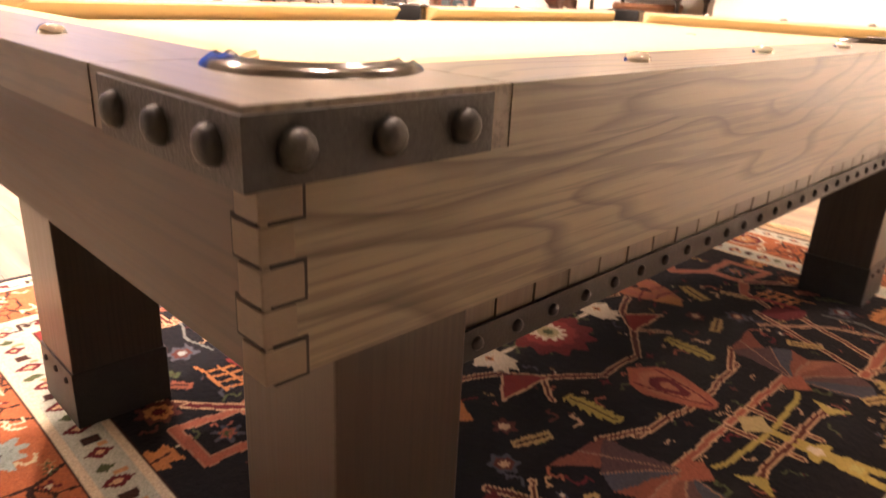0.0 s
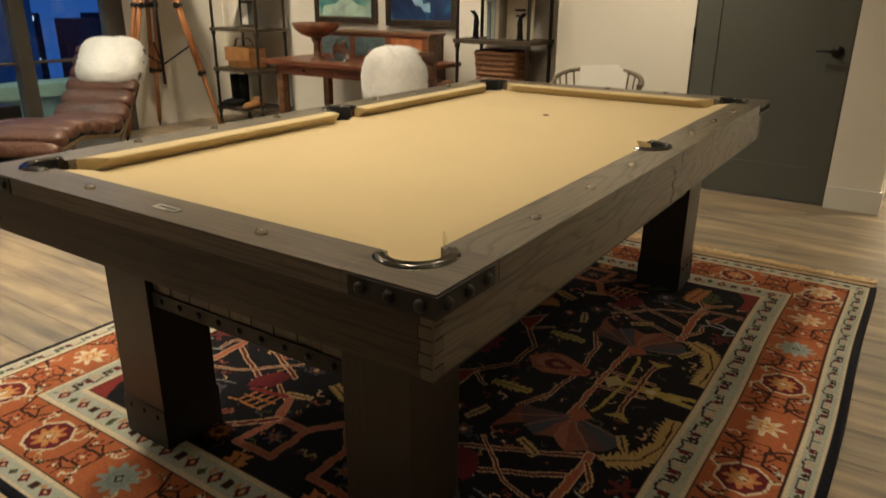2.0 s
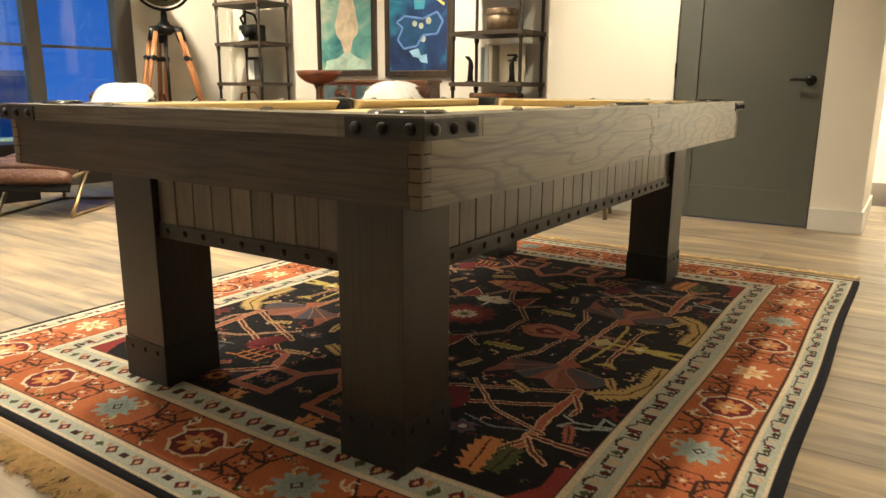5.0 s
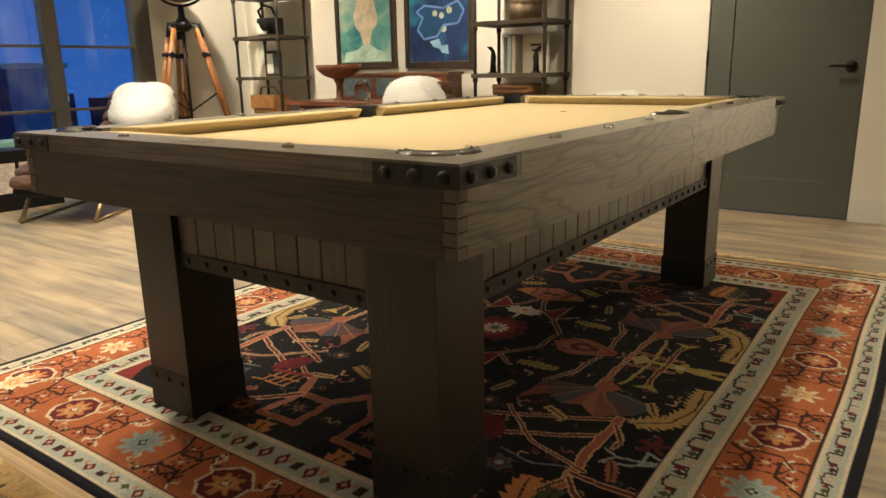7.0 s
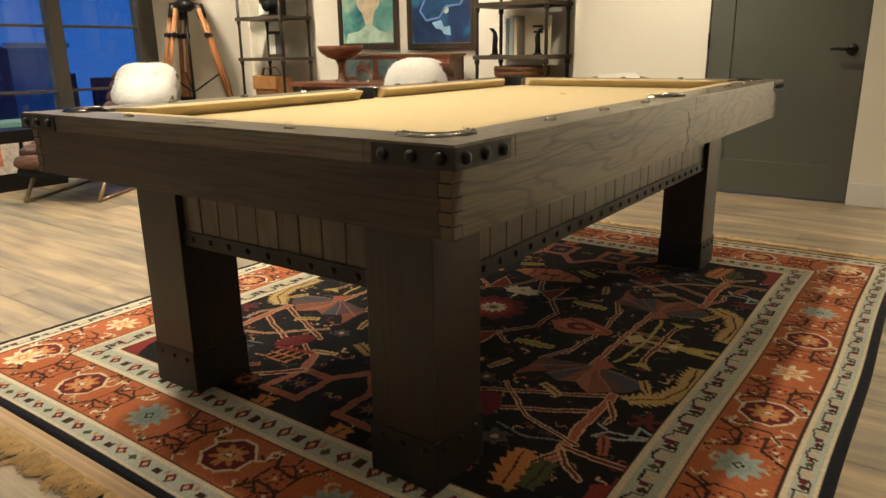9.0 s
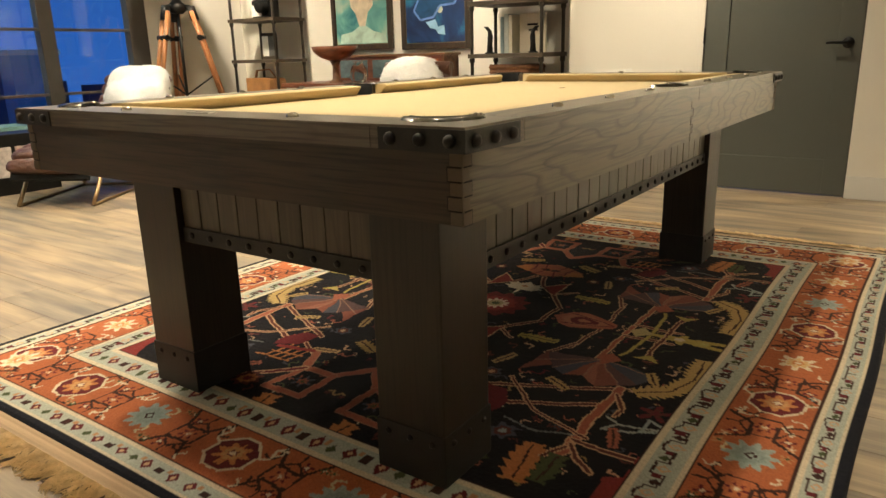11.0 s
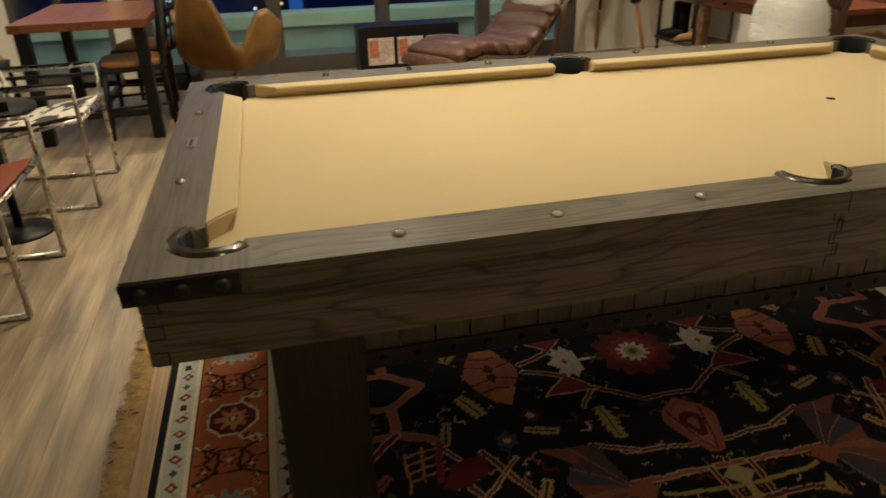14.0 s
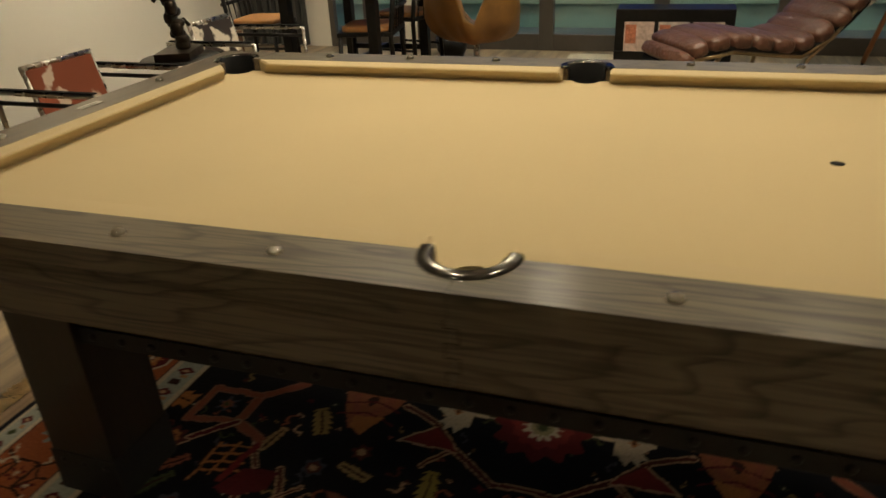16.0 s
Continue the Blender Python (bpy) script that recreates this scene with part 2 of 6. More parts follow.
OAK_L, OAK_D = (0.168, 0.136, 0.087), (0.092, 0.073, 0.046)
rail_oak = wood("rail_oak_long", OAK_L, OAK_D, "Y", rings=14, line=0.42, rough=0.45, spec=0.55, size=1.4, coat=0.25, fleck=0.3)
rail_oak_x = wood("rail_oak_short", (0.165, 0.130, 0.092), (0.088, 0.068, 0.048), "X", rings=9, line=0.8, rough=0.42, coat=0.25, fleck=0.3)
# Rail oak darkened: the shade on the end faces is in the colour.
apron_oak_shaded = wood("apron_oak_shaded", (0.076, 0.052, 0.035), (0.038, 0.026, 0.018), "X", rings=9, line=0.75, fleck=0.3)
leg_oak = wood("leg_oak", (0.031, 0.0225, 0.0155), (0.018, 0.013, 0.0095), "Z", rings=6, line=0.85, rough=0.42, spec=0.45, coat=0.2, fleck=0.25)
slat_oak = wood("slat_oak", (0.125, 0.102, 0.07), (0.065, 0.052, 0.035), "Z", rings=6, line=0.7, tint=0.15, rough=0.42, coat=0.3)
end_grain = surface("end_grain", (0.13, 0.10, 0.07), 0.7, grain=200, stretch=(1, 1, 4))
joint_dark = surface("joint_shadow_gap", (0.015, 0.012, 0.01), 0.9, bump=0)
felt = surface("tan_felt", (0.55, 0.434, 0.244), 0.95, vary=0.05, scale=2.5, grain=900, bump=0.35, spec=0.1)
iron = surface("blackened_steel", (0.024, 0.023, 0.022), 0.5, metal=0.4, vary=0.35, scale=18, grain=240, bump=0.3)
nickel_dark = surface("dark_nickel", (0.105, 0.098, 0.088), 0.17, metal=1.0, vary=0.2, scale=40, bump=0.05, rough_vary=0.1)
plate_metal = surface("satin_plate", (0.50, 0.48, 0.43), 0.30, metal=1.0, vary=0.05, bump=0.05)
black_leather = surface("black_leather", (0.008, 0.008, 0.008), 0.8, vary=0.4, scale=30, grain=300, bump=0.5, spec=0.2)
wall_paint = surface("warm_white_paint", (0.74, 0.70, 0.62), 0.85, vary=0.03, scale=1.2, grain=220, bump=0.12)
ceiling_paint = surface("white_ceiling_paint", (0.8, 0.79, 0.76), 0.9, vary=0.02, scale=1.5, grain=200, bump=0.1)
door_paint = surface("grey_green_door_paint", (0.088, 0.092, 0.08), 0.5, vary=0.06, scale=3, grain=150, bump=0.12)
trim_paint = surface("white_trim_paint", (0.70, 0.68, 0.63), 0.5, vary=0.03, scale=3, bump=0.05)
frame_dark = surface("dark_bronze_window_frame", (0.085, 0.075, 0.065), 0.5, metal=0.2, vary=0.15, scale=8)
hall_dark = surface("dark_hall_paint", (0.10, 0.10, 0.095), 0.7, vary=0.1)

subfloor = surface("subfloor_board", (0.07, 0.055, 0.04), 0.9)

# ---- room ----
PITCH = 0.2794            # between two sights of an eight-foot table
INSET = 0.15              # from the outer edge to the line of the first sight's count
L, W = 2 * INSET + 8 * PITCH, 2 * INSET + 4 * PITCH
TOP, BED, LOW = 0.820, 0.782, 0.658
WIN_X, BACK_Y, DOOR_Y, SOUTH_Y, EAST_X, CEIL = -5.65, 4.34, 4.06, -2.75, 4.6, 2.75
BUMP_X, HALL_X = -1.72, 0.45

structure("floor", box(WIN_X - 0.2, EAST_X, SOUTH_Y - 0.2, 8.0, -0.12, -0.012), subfloor, "dark subfloor under grey-brown oak planks", "floor")
structure("ceiling", box(WIN_X - 0.3, EAST_X + 0.1, SOUTH_Y - 0.1, 8.1, CEIL, CEIL + 0.1), ceiling_paint, "plain white painted ceiling", "ceiling")
structure("wall_north", box(WIN_X - 0.15, BUMP_X, BACK_Y, BACK_Y + 0.15, -0.01, CEIL), wall_paint, "warm white painted wall behind shelves and pictures", "wall")
b = box(BUMP_X, -0.76, DOOR_Y, DOOR_Y + 0.45, -0.01, CEIL)
add_box(b, 0.16, HALL_X, DOOR_Y, DOOR_Y + 0.9, -0.01, CEIL)
add_box(b, -0.76, 0.16, DOOR_Y, DOOR_Y + 0.45, 2.42, CEIL)
structure("wall_door", b, wall_paint, "white projecting wall with the grey door", "wall")
structure("wall_south", box(WIN_X, EAST_X, SOUTH_Y - 0.15, SOUTH_Y, -0.01, CEIL), wall_paint, "plain warm white painted wall", "wall")
structure("wall_east", box(EAST_X, EAST_X + 0.15, SOUTH_Y - 0.15, 8.0, -0.01, CEIL), wall_paint, "plain warm white painted wall", "wall")
structure("wall_hall", box(-0.3, EAST_X, 7.2, 7.35, -0.01, CEIL), wall_paint, "white wall at the end of the hall", "wall")
structure("wall_hall_side", box(0.1, 0.25, DOOR_Y + 0.9, 7.2, -0.01, CEIL), wall_paint, "white side wall of the hall", "wall")
felt_bsdf = felt.node_tree.nodes["Principled BSDF"]
felt_bsdf.inputs["Sheen Weight"].default_value = 0.22
felt_bsdf.inputs["Sheen Roughness"].default_value = 0.45

# ---- rug ----
RUG_X, RUG_Y, RUG_U, RUG_V, KNOT = -0.709, 1.275, 1.25, 1.45, 0.0044
NAVY, RED, ORANGE, GUARD, IVORY = (0.0075, 0.0075, 0.0105), (0.385, 0.116, 0.046), (0.47, 0.185, 0.065), (0.40, 0.42, 0.36), (0.60, 0.51, 0.37)
YELLOW, MAROON, CRIMSON, SKYGREY, OLIVE, SLATE, UMBER, SALMON, DUSK = (0.40, 0.31, 0.085), (0.125, 0.016, 0.020), (0.22, 0.032, 0.028), (0.27, 0.32, 0.30), (0.066, 0.082, 0.034), (0.066, 0.068, 0.086), (0.045, 0.018, 0.014), (0.54, 0.33, 0.195), (0.105, 0.030, 0.022)
nu, nv = int(RUG_U / KNOT) + 1, int(RUG_V / KNOT) + 1
GU, GV = np.meshgrid(np.arange(nu) * KNOT, np.arange(nv) * KNOT)       # one quarter, from the middle outwards
warp_u, warp_v = 0.004 * np.sin(GV * 23) + 0.003 * np.sin(GV * 61), 0.004 * np.sin(GU * 19 + 1) + 0.003 * np.sin(GU * 53)
jrng = np.random.default_rng(9)


def wobble(size):
    """Smooth random drift of the drawing, in metres."""
    g = jrng.normal(0, 1, (int(RUG_V / size) + 3, int(RUG_U / size) + 3))
    fu_, fv_ = GU / size, GV / size
    iu, iv = fu_.astype(int), fv_.astype(int)
    a, b = fu_ - iu, fv_ - iv
    return (g[iv, iu] * (1 - a) + g[iv, iu + 1] * a) * (1 - b) + (g[iv + 1, iu] * (1 - a) + g[iv + 1, iu + 1] * a) * b


QU = GU + 0.5 * warp_u + 0.0013 * wobble(0.018) + 0.002 * wobble(0.08)
QV = GV + 0.5 * warp_v + 0.0013 * wobble(0.018) + 0.002 * wobble(0.08)
PILE = np.zeros((nv, nu, 3))
PILE[:] = NAVY


def put(mask, col):
    PILE[mask] = col


def poly_mask(pts):
    inside = np.zeros(QU.shape, bool)
    n = len(pts)
    for i in range(n):
        (x0, y0), (x1, y1) = pts[i], pts[(i + 1) % n]
        if y0 == y1:
            continue
        cond = ((y0 > QV) != (y1 > QV)) & (QU < (x1 - x0) * (QV - y0) / (y1 - y0) + x0)
        inside ^= cond
    return inside


def line_mask(pts, w):
    mk = np.zeros(QU.shape, bool)
    for (x0, y0), (x1, y1) in zip(pts[:-1], pts[1:]):
        dx, dy = x1 - x0, y1 - y0
        t = np.clip(((QU - x0) * dx + (QV - y0) * dy) / (dx * dx + dy * dy + 1e-12), 0, 1)
        mk |= np.hypot(QU - x0 - t * dx, QV - y0 - t * dy) < w / 2
    return mk


def stroke(pts, w, col, edge=None, ew=0.006):
    if edge:
        put(line_mask(pts, w + 2 * ew), edge)
    put(line_mask(pts, w), col)


def polar(cu, cv, turn=0.0):
    return np.hypot(QU - cu, QV - cv), np.arctan2(QV - cv, QU - cu) + turn


def rosette(cu, cv, r, petals, cols, turn=0.0, lobe=0.16):
    """Rings of petals from the outside in."""
    d, an = polar(cu, cv, turn)
    for k, c in enumerate(cols):
        rr = r * (1 - k / len(cols)) if k else r
        put(d < rr * (1 - lobe + lobe * np.cos(petals * an) * (1 if k % 2 == 0 else 0.5)), c)


def saw_leaf(pts, w, col, teeth=0.02, vein=UMBER, edge=None):
    """A serrated leaf along a bent line."""
    for (x0, y0), (x1, y1) in zip(pts[:-1], pts[1:]):
        dx, dy = x1 - x0, y1 - y0
        ln = math.hypot(dx, dy)
        t = ((QU - x0) * dx + (QV - y0) * dy) / ln
        s = np.abs(-(QU - x0) * dy + (QV - y0) * dx) / ln
        saw = (t / teeth) % 1.0
        put((t > -0.01) & (t < ln + 0.01) & (s < w * (0.55 + 0.45 * saw) * (0.75 + 0.25 * np.sin(np.pi * np.clip(t / ln, 0, 1)))), col)
    stroke(pts, 0.006, vein)


def palmette(cu, cv, du, dv, cols):
    """A stepped palmette that opens along u."""
    for k, c in enumerate(cols):
        f = 1 - 0.27 * k
        pts = [(cu - du * f, cv), (cu - 0.6 * du * f, cv + dv * f * 0.8), (cu - 0.15 * du * f, cv + dv * f), (cu + 0.3 * du * f, cv + dv * f * 0.75), (cu + du * f, cv + dv * f * 0.25),
               (cu + du * f, cv - dv * f * 0.25), (cu + 0.3 * du * f, cv - dv * f * 0.75), (cu - 0.15 * du * f, cv - dv * f), (cu - 0.6 * du * f, cv - dv * f * 0.8)]
        put(poly_mask(pts), c)


def hook(cu, cv, s, col, turn):
    c, q = math.cos(turn), math.sin(turn)
    pts = [(-1, -0.2), (-0.3, 0.5), (0.4, 0.2), (0.6, -0.5), (1.1, -0.2)]
    stroke([(cu + s * (x * c - y * q), cv + s * (x * q + y * c)) for x, y in pts], s * 0.3, col)


EU, EV = RUG_U - GU, RUG_V - GV          # distance from the edges
edge = np.minimum(EU, EV)
side = EU < EV                           # in the long borders
run = np.where(side, GV, GU)             # way along the border
F0 = 0.415                               # border's width
# field: small scattered fillings, then the angular vine
BRICK, GOLD = (0.33, 0.105, 0.062), (0.46, 0.31, 0.12)
frng = random.Random(11)
for k in range(140):
    u, v = frng.uniform(0.0, 0.84), frng.uniform(0.0, 1.02)
    c = frng.choice((DUSK, SLATE, MAROON, OLIVE, BRICK, SALMON, (0.30, 0.20, 0.08)))
    if frng.random() < 0.6:
        hook(u, v, frng.uniform(0.010, 0.024), c, frng.uniform(0, 6))
    else:
        rosette(u, v, frng.uniform(0.007, 0.014), frng.choice((4, 5, 6)), (c, IVORY if frng.random() < 0.15 else DUSK), frng.uniform(0, 2), 0.35)


def vine(pts, w=0.012, core=DUSK, rim=SALMON, ew=0.0045):
    """A straight-sided stem with a pale line along both edges."""
    stroke(pts, w, core, rim, ew)


vine([(0.33, 0.60), (0.50, 0.515), (0.665, 0.44)])
vine([(0.38, 0.69), (0.52, 0.62), (0.665, 0.55)])
vine([(0.26, 0.71), (0.34, 0.665)], 0.009)
vine([(0.67, 0.82), (0.67, 0.43)], 0.022, BRICK)
vine([(0.67, 0.75), (0.75, 0.765), (0.83, 0.76), (0.87, 0.72)])
vine([(0.67, 0.77), (0.71, 0.83), (0.76, 0.865)], 0.009)
vine([(0.665, 0.79), (0.64, 0.86)], 0.009)
stroke([(0.66, 0.73), (0.57, 0.755), (0.47, 0.74)], 0.007, (0.16, 0.17, 0.16))
vine([(0.67, 0.47), (0.72, 0.545), (0.715, 0.59)], 0.008)
stroke([(0.70, 0.60), (0.745, 0.625), (0.835, 0.60), (0.775, 0.65), (0.71, 0.665), (0.74, 0.63)], 0.008, (0.30, 0.32, 0.29))
vine([(0.53, 0.28), (0.53, -0.05)], 0.013, BRICK)
vine([(0.42, 0.24), (0.44, 0.06), (0.455, -0.02)], 0.009)
vine([(0.53, 0.05), (0.69, 0.05)], 0.010)
vine([(0.38, 0.31), (0.42, 0.20)], 0.009)
vine([(0.02, 0.38), (0.06, 0.28), (0.14, 0.20), (0.23, 0.08), (0.23, -0.02)], 0.012)
vine([(0.14, 0.20), (0.22, 0.26)], 0.007)
put(poly_mask([(0.075, 0.27), (0.155, 0.35), (0.15, 0.19), (0.125, 0.21)]), CRIMSON)
stroke([(0.075, 0.27), (0.155, 0.35), (0.15, 0.19)], 0.006, SALMON)
vine([(0.37, 0.52), (0.52, 0.66), (0.69, 0.73)], 0.006)
# stepped brick-red bars towards the ends
vine([(0.0, 0.70), (0.08, 0.80), (0.20, 0.80), (0.25, 0.70)], 0.024, BRICK, (0.36, 0.17, 0.11), 0.004)
vine([(0.08, 0.80), (0.08, 0.95), (0.22, 0.95), (0.20, 0.80)], 0.020, BRICK, (0.36, 0.17, 0.11), 0.004)
vine([(0.20, 0.80), (0.29, 0.90)], 0.014, MAROON)
vine([(0.30, 0.90), (0.42, 1.02)], 0.010)
rosette(0.14, 0.875, 0.035, 6, (SLATE, BRICK, OLIVE), 0.2, 0.3)
for u, v, an, c in ((0.47, 0.47, 0.5, GOLD), (0.30, 0.38, 1.9, (0.40, 0.27, 0.12)), (0.20, 0.66, 0.3, (0.42, 0.27, 0.13)), (0.36, 0.86, 0.9, BRICK), (0.74, 0.66, 1.3, BRICK)):
    saw_leaf([(u, v), (u + 0.075 * math.cos(an), v + 0.075 * math.sin(an))], 0.020, c, 0.02)
# rosette and shields on the axis
rosette(0, 0, 0.135, 12, ((0.15, 0.02, 0.02), (0.24, 0.035, 0.03), (0.15, 0.02, 0.02)), 0, 0.1)
rosette(0, 0, 0.058, 12, (IVORY, (0.35, 0.30, 0.16), OLIVE), 0, 0.16)
put(poly_mask([(-0.05, 0.19), (0.05, 0.19), (0.055, 0.28), (0.03, 0.26), (0, 0.29), (-0.03, 0.26), (-0.055, 0.28)]), IVORY)
put(poly_mask([(0.045, 0.20), (0.085, 0.22), (0.06, 0.235), (0.085, 0.255), (0.04, 0.26)]), IVORY)
rosette(0.0, 0.235, 0.014, 4, (ORANGE, UMBER))
put(line_mask([(0, 0.135), (0, 0.19)], 0.01), IVORY)
palmette(0.02, 0.48, 0.12, 0.09, ((0.34, 0.12, 0.06), BRICK, (0.34, 0.12, 0.06), UMBER))
for u in (0.05, 0.1):
    stroke([(u, 0.39), (u - 0.03, 0.47), (u, 0.55)], 0.006, MAROON)
put(poly_mask([(0.08, 0.42), (0.16, 0.46), (0.13, 0.50), (0.09, 0.50)]), ORANGE)
saw_leaf([(0.24, 0.225), (0.36, 0.22)], 0.030, YELLOW, 0.025)
palmette(0.365, 0.0, 0.115, 0.08, (BRICK, (0.36, 0.14, 0.08), MAROON, (0.36, 0.14, 0.08)))
stroke([(0.30, 0.05), (0.40, 0.03), (0.47, 0.0)], 0.006, MAROON)
saw_leaf([(0.10, 0.60), (0.18, 0.56)], 0.03, (0.40, 0.26, 0.09), 0.02)
# fan of brick and slate rays
FR = [(0.36, 0.46), (0.37, 0.38), (0.385, 0.30), (0.44, 0.40), (0.49, 0.43), (0.545, 0.40), (0.60, 0.455), (0.655, 0.42), (0.70, 0.385), (0.735, 0.32), (0.66, 0.285)]
for k, c in enumerate(((0.22, 0.07, 0.045), (0.18, 0.06, 0.045), (0.09, 0.05, 0.05), SLATE, (0.24, 0.08, 0.05), (0.30, 0.12, 0.075), (0.22, 0.08, 0.055), (0.11, 0.06, 0.06), SLATE, (0.05, 0.055, 0.06))):
    put(poly_mask([(0.55, 0.265), FR[k], FR[k + 1]]), c)
for k in (1, 3, 5, 7, 9):
    stroke([(0.55, 0.265), FR[k]], 0.004, (0.30, 0.17, 0.11))
put(poly_mask([(0.52, 0.24), (0.56, 0.21), (0.60, 0.25), (0.56, 0.30)]), BRICK)
# yellow cross, tees and diamond
stroke([(0.60, 0.0), (0.84, 0.02)], 0.024, YELLOW)
stroke([(0.61, 0.02), (0.595, 0.13), (0.58, 0.21)], 0.012, YELLOW)
vine([(0.65, 0.20), (0.66, -0.1)], 0.010)
put(poly_mask([(0.61, 0.21), (0.66, 0.17), (0.70, 0.22), (0.66, 0.205)]), YELLOW)
rosette(0.70, 0.0, 0.045, 4, (YELLOW, IVORY), 0.3, 0.3)
rosette(0.775, 0.0, 0.04, 4, (YELLOW, (0.4, 0.36, 0.12)), 0.8, 0.3)
put(poly_mask([(0.53, 0.0), (0.57, 0.04), (0.61, 0.0), (0.57, -0.04)]), (0.42, 0.34, 0.16))
# serrated corner leaves
saw_leaf([(0.72, 0.43), (0.80, 0.37), (0.825, 0.27), (0.815, 0.13)], 0.046, GOLD, 0.022)
saw_leaf([(0.745, 0.36), (0.71, 0.30)], 0.02, GOLD, 0.02)
rosette(0.80, 0.52, 0.05, 5, (MAROON, DUSK, MAROON), 0.4, 0.4)
stroke([(0.86, 0.60), (0.80, 0.56), (0.80, 0.63), (0.86, 0.60)], 0.009, SKYGREY)
# red and orange clumps near the ends
put(poly_mask([(0.34, 0.60), (0.40, 0.60), (0.44, 0.66), (0.43, 0.73), (0.35, 0.69)]), MAROON)
for k in range(4):
    stroke([(0.28 + 0.028 * k, 0.70), (0.29 + 0.03 * k, 0.80)], 0.008, ORANGE)
stroke([(0.27, 0.70), (0.40, 0.73)], 0.02, CRIMSON)
stroke([(0.27, 0.75), (0.39, 0.77)], 0.007, ORANGE)
stroke([(0.28, 0.80), (0.42, 0.81)], 0.007, ORANGE)
saw_leaf([(0.62, 0.97), (0.60, 0.82)], 0.05, ORANGE, 0.035)
saw_leaf([(0.67, 0.95), (0.675, 0.84)], 0.038, OLIVE, 0.03)
put(poly_mask([(0.74, 1.04), (0.80, 0.95), (0.79, 0.86), (0.83, 0.84), (0.83, 0.74), (0.88, 0.72), (0.88, 1.06)]), CRIMSON)
stroke([(0.84, 1.04), (0.85, 0.78)], 0.005, SALMON)
saw_leaf([(0.14, 1.07), (0.15, 0.99)], 0.045, ORANGE, 0.03)
saw_leaf([(0.43, 1.06), (0.44, 0.98)], 0.04, ORANGE, 0.03)
rosette(0.30, 0.52, 0.035, 6, (SLATE, DUSK, SALMON))
rosette(0.22, 0.42, 0.03, 6, (DUSK, SALMON), 0.3)
rosette(0.50, 0.80, 0.04, 6, (SLATE, DUSK, SKYGREY))
saw_leaf([(0.42, 0.86), (0.52, 0.93)], 0.022, OLIVE, 0.02)
rosette(0.30, 0.95, 0.05, 8, (DUSK, ORANGE, MAROON))
# borders
def band(a, b, col):
    put((edge >= a) & (edge < b), col)


band(0.0, F0, GUARD)
band(-1, 0.028, (0.011, 0.012, 0.018))
band(0.028, 0.036, IVORY)
band(0.086, 0.100, IVORY)
band(0.100, 0.106, UMBER)
band(0.106, 0.300, RED)
band(0.300, 0.305, UMBER)
band(0.305, 0.320, IVORY)
band(0.396, 0.412, IVORY)
band(0.412, 0.418, UMBER)
# running scroll and tiny flowers of the two guard bands
for a, b in ((0.036, 0.086), (0.320, 0.396)):
    m, h = (a + b) / 2, (b - a) / 2
    ph = (run / 0.105) % 1.0
    inb = (edge > a) & (edge < b)
    lane = (edge - m) / h + 0.12 * wobble(0.03)
    # stepped meander, a wine block in each tread, a diamond and a bracket in each bay
    level = np.where(ph < 0.5, 0.62, -0.30)
    short = inb & ~side
    inb = inb & side
    put(inb & (np.abs(lane - level) < 0.10), UMBER)
    riser = (np.minimum(np.abs(ph - 0.5), np.minimum(ph, 1 - ph)) * 0.105 < 0.0034) & (lane > -0.36) & (lane < 0.70)
    put(inb & riser, UMBER)
    put(inb & (np.abs(ph - 0.56) < 0.10) & (lane > -0.16) & (lane < 0.45), MAROON)
    put(inb & (np.abs(ph - 0.25) * 0.105 / 0.016 + np.abs(lane + 0.05) / 0.5 < 1), SALMON)
    put(inb & (np.abs(ph - 0.25) * 0.105 / 0.009 + np.abs(lane + 0.05) / 0.28 < 1), GUARD)
    odd = (run / 0.105).astype(int) % 2 == 0
    put(short & (np.abs(ph - 0.30) * 0.105 / 0.020 + np.abs(lane) / 0.75 < 1), MAROON)
    put(short & (np.abs(ph - 0.30) * 0.105 / 0.008 + np.abs(lane) / 0.3 < 1), SALMON)
    put(short & odd & (np.abs(ph - 0.80) * 0.105 < 0.013) & (np.abs(lane) < 0.42), UMBER)
    put(short & ~odd & (np.abs(ph - 0.80) * 0.105 / 0.015 + np.abs(lane + 0.1) / 0.5 < 1), OLIVE)
    put(short & (np.abs(ph - 0.55) * 0.105 < 0.007) & (np.abs(lane - 0.35) < 0.3), (0.45, 0.24, 0.12))
    put(inb & odd & (np.abs(ph - 0.82) * 0.105 / 0.014 + np.abs(lane - 0.1) / 0.42 < 1), OLIVE)
    put(inb & ~odd & (np.abs(ph - 0.82) * 0.105 / 0.014 + np.abs(lane - 0.1) / 0.42 < 1), UMBER)


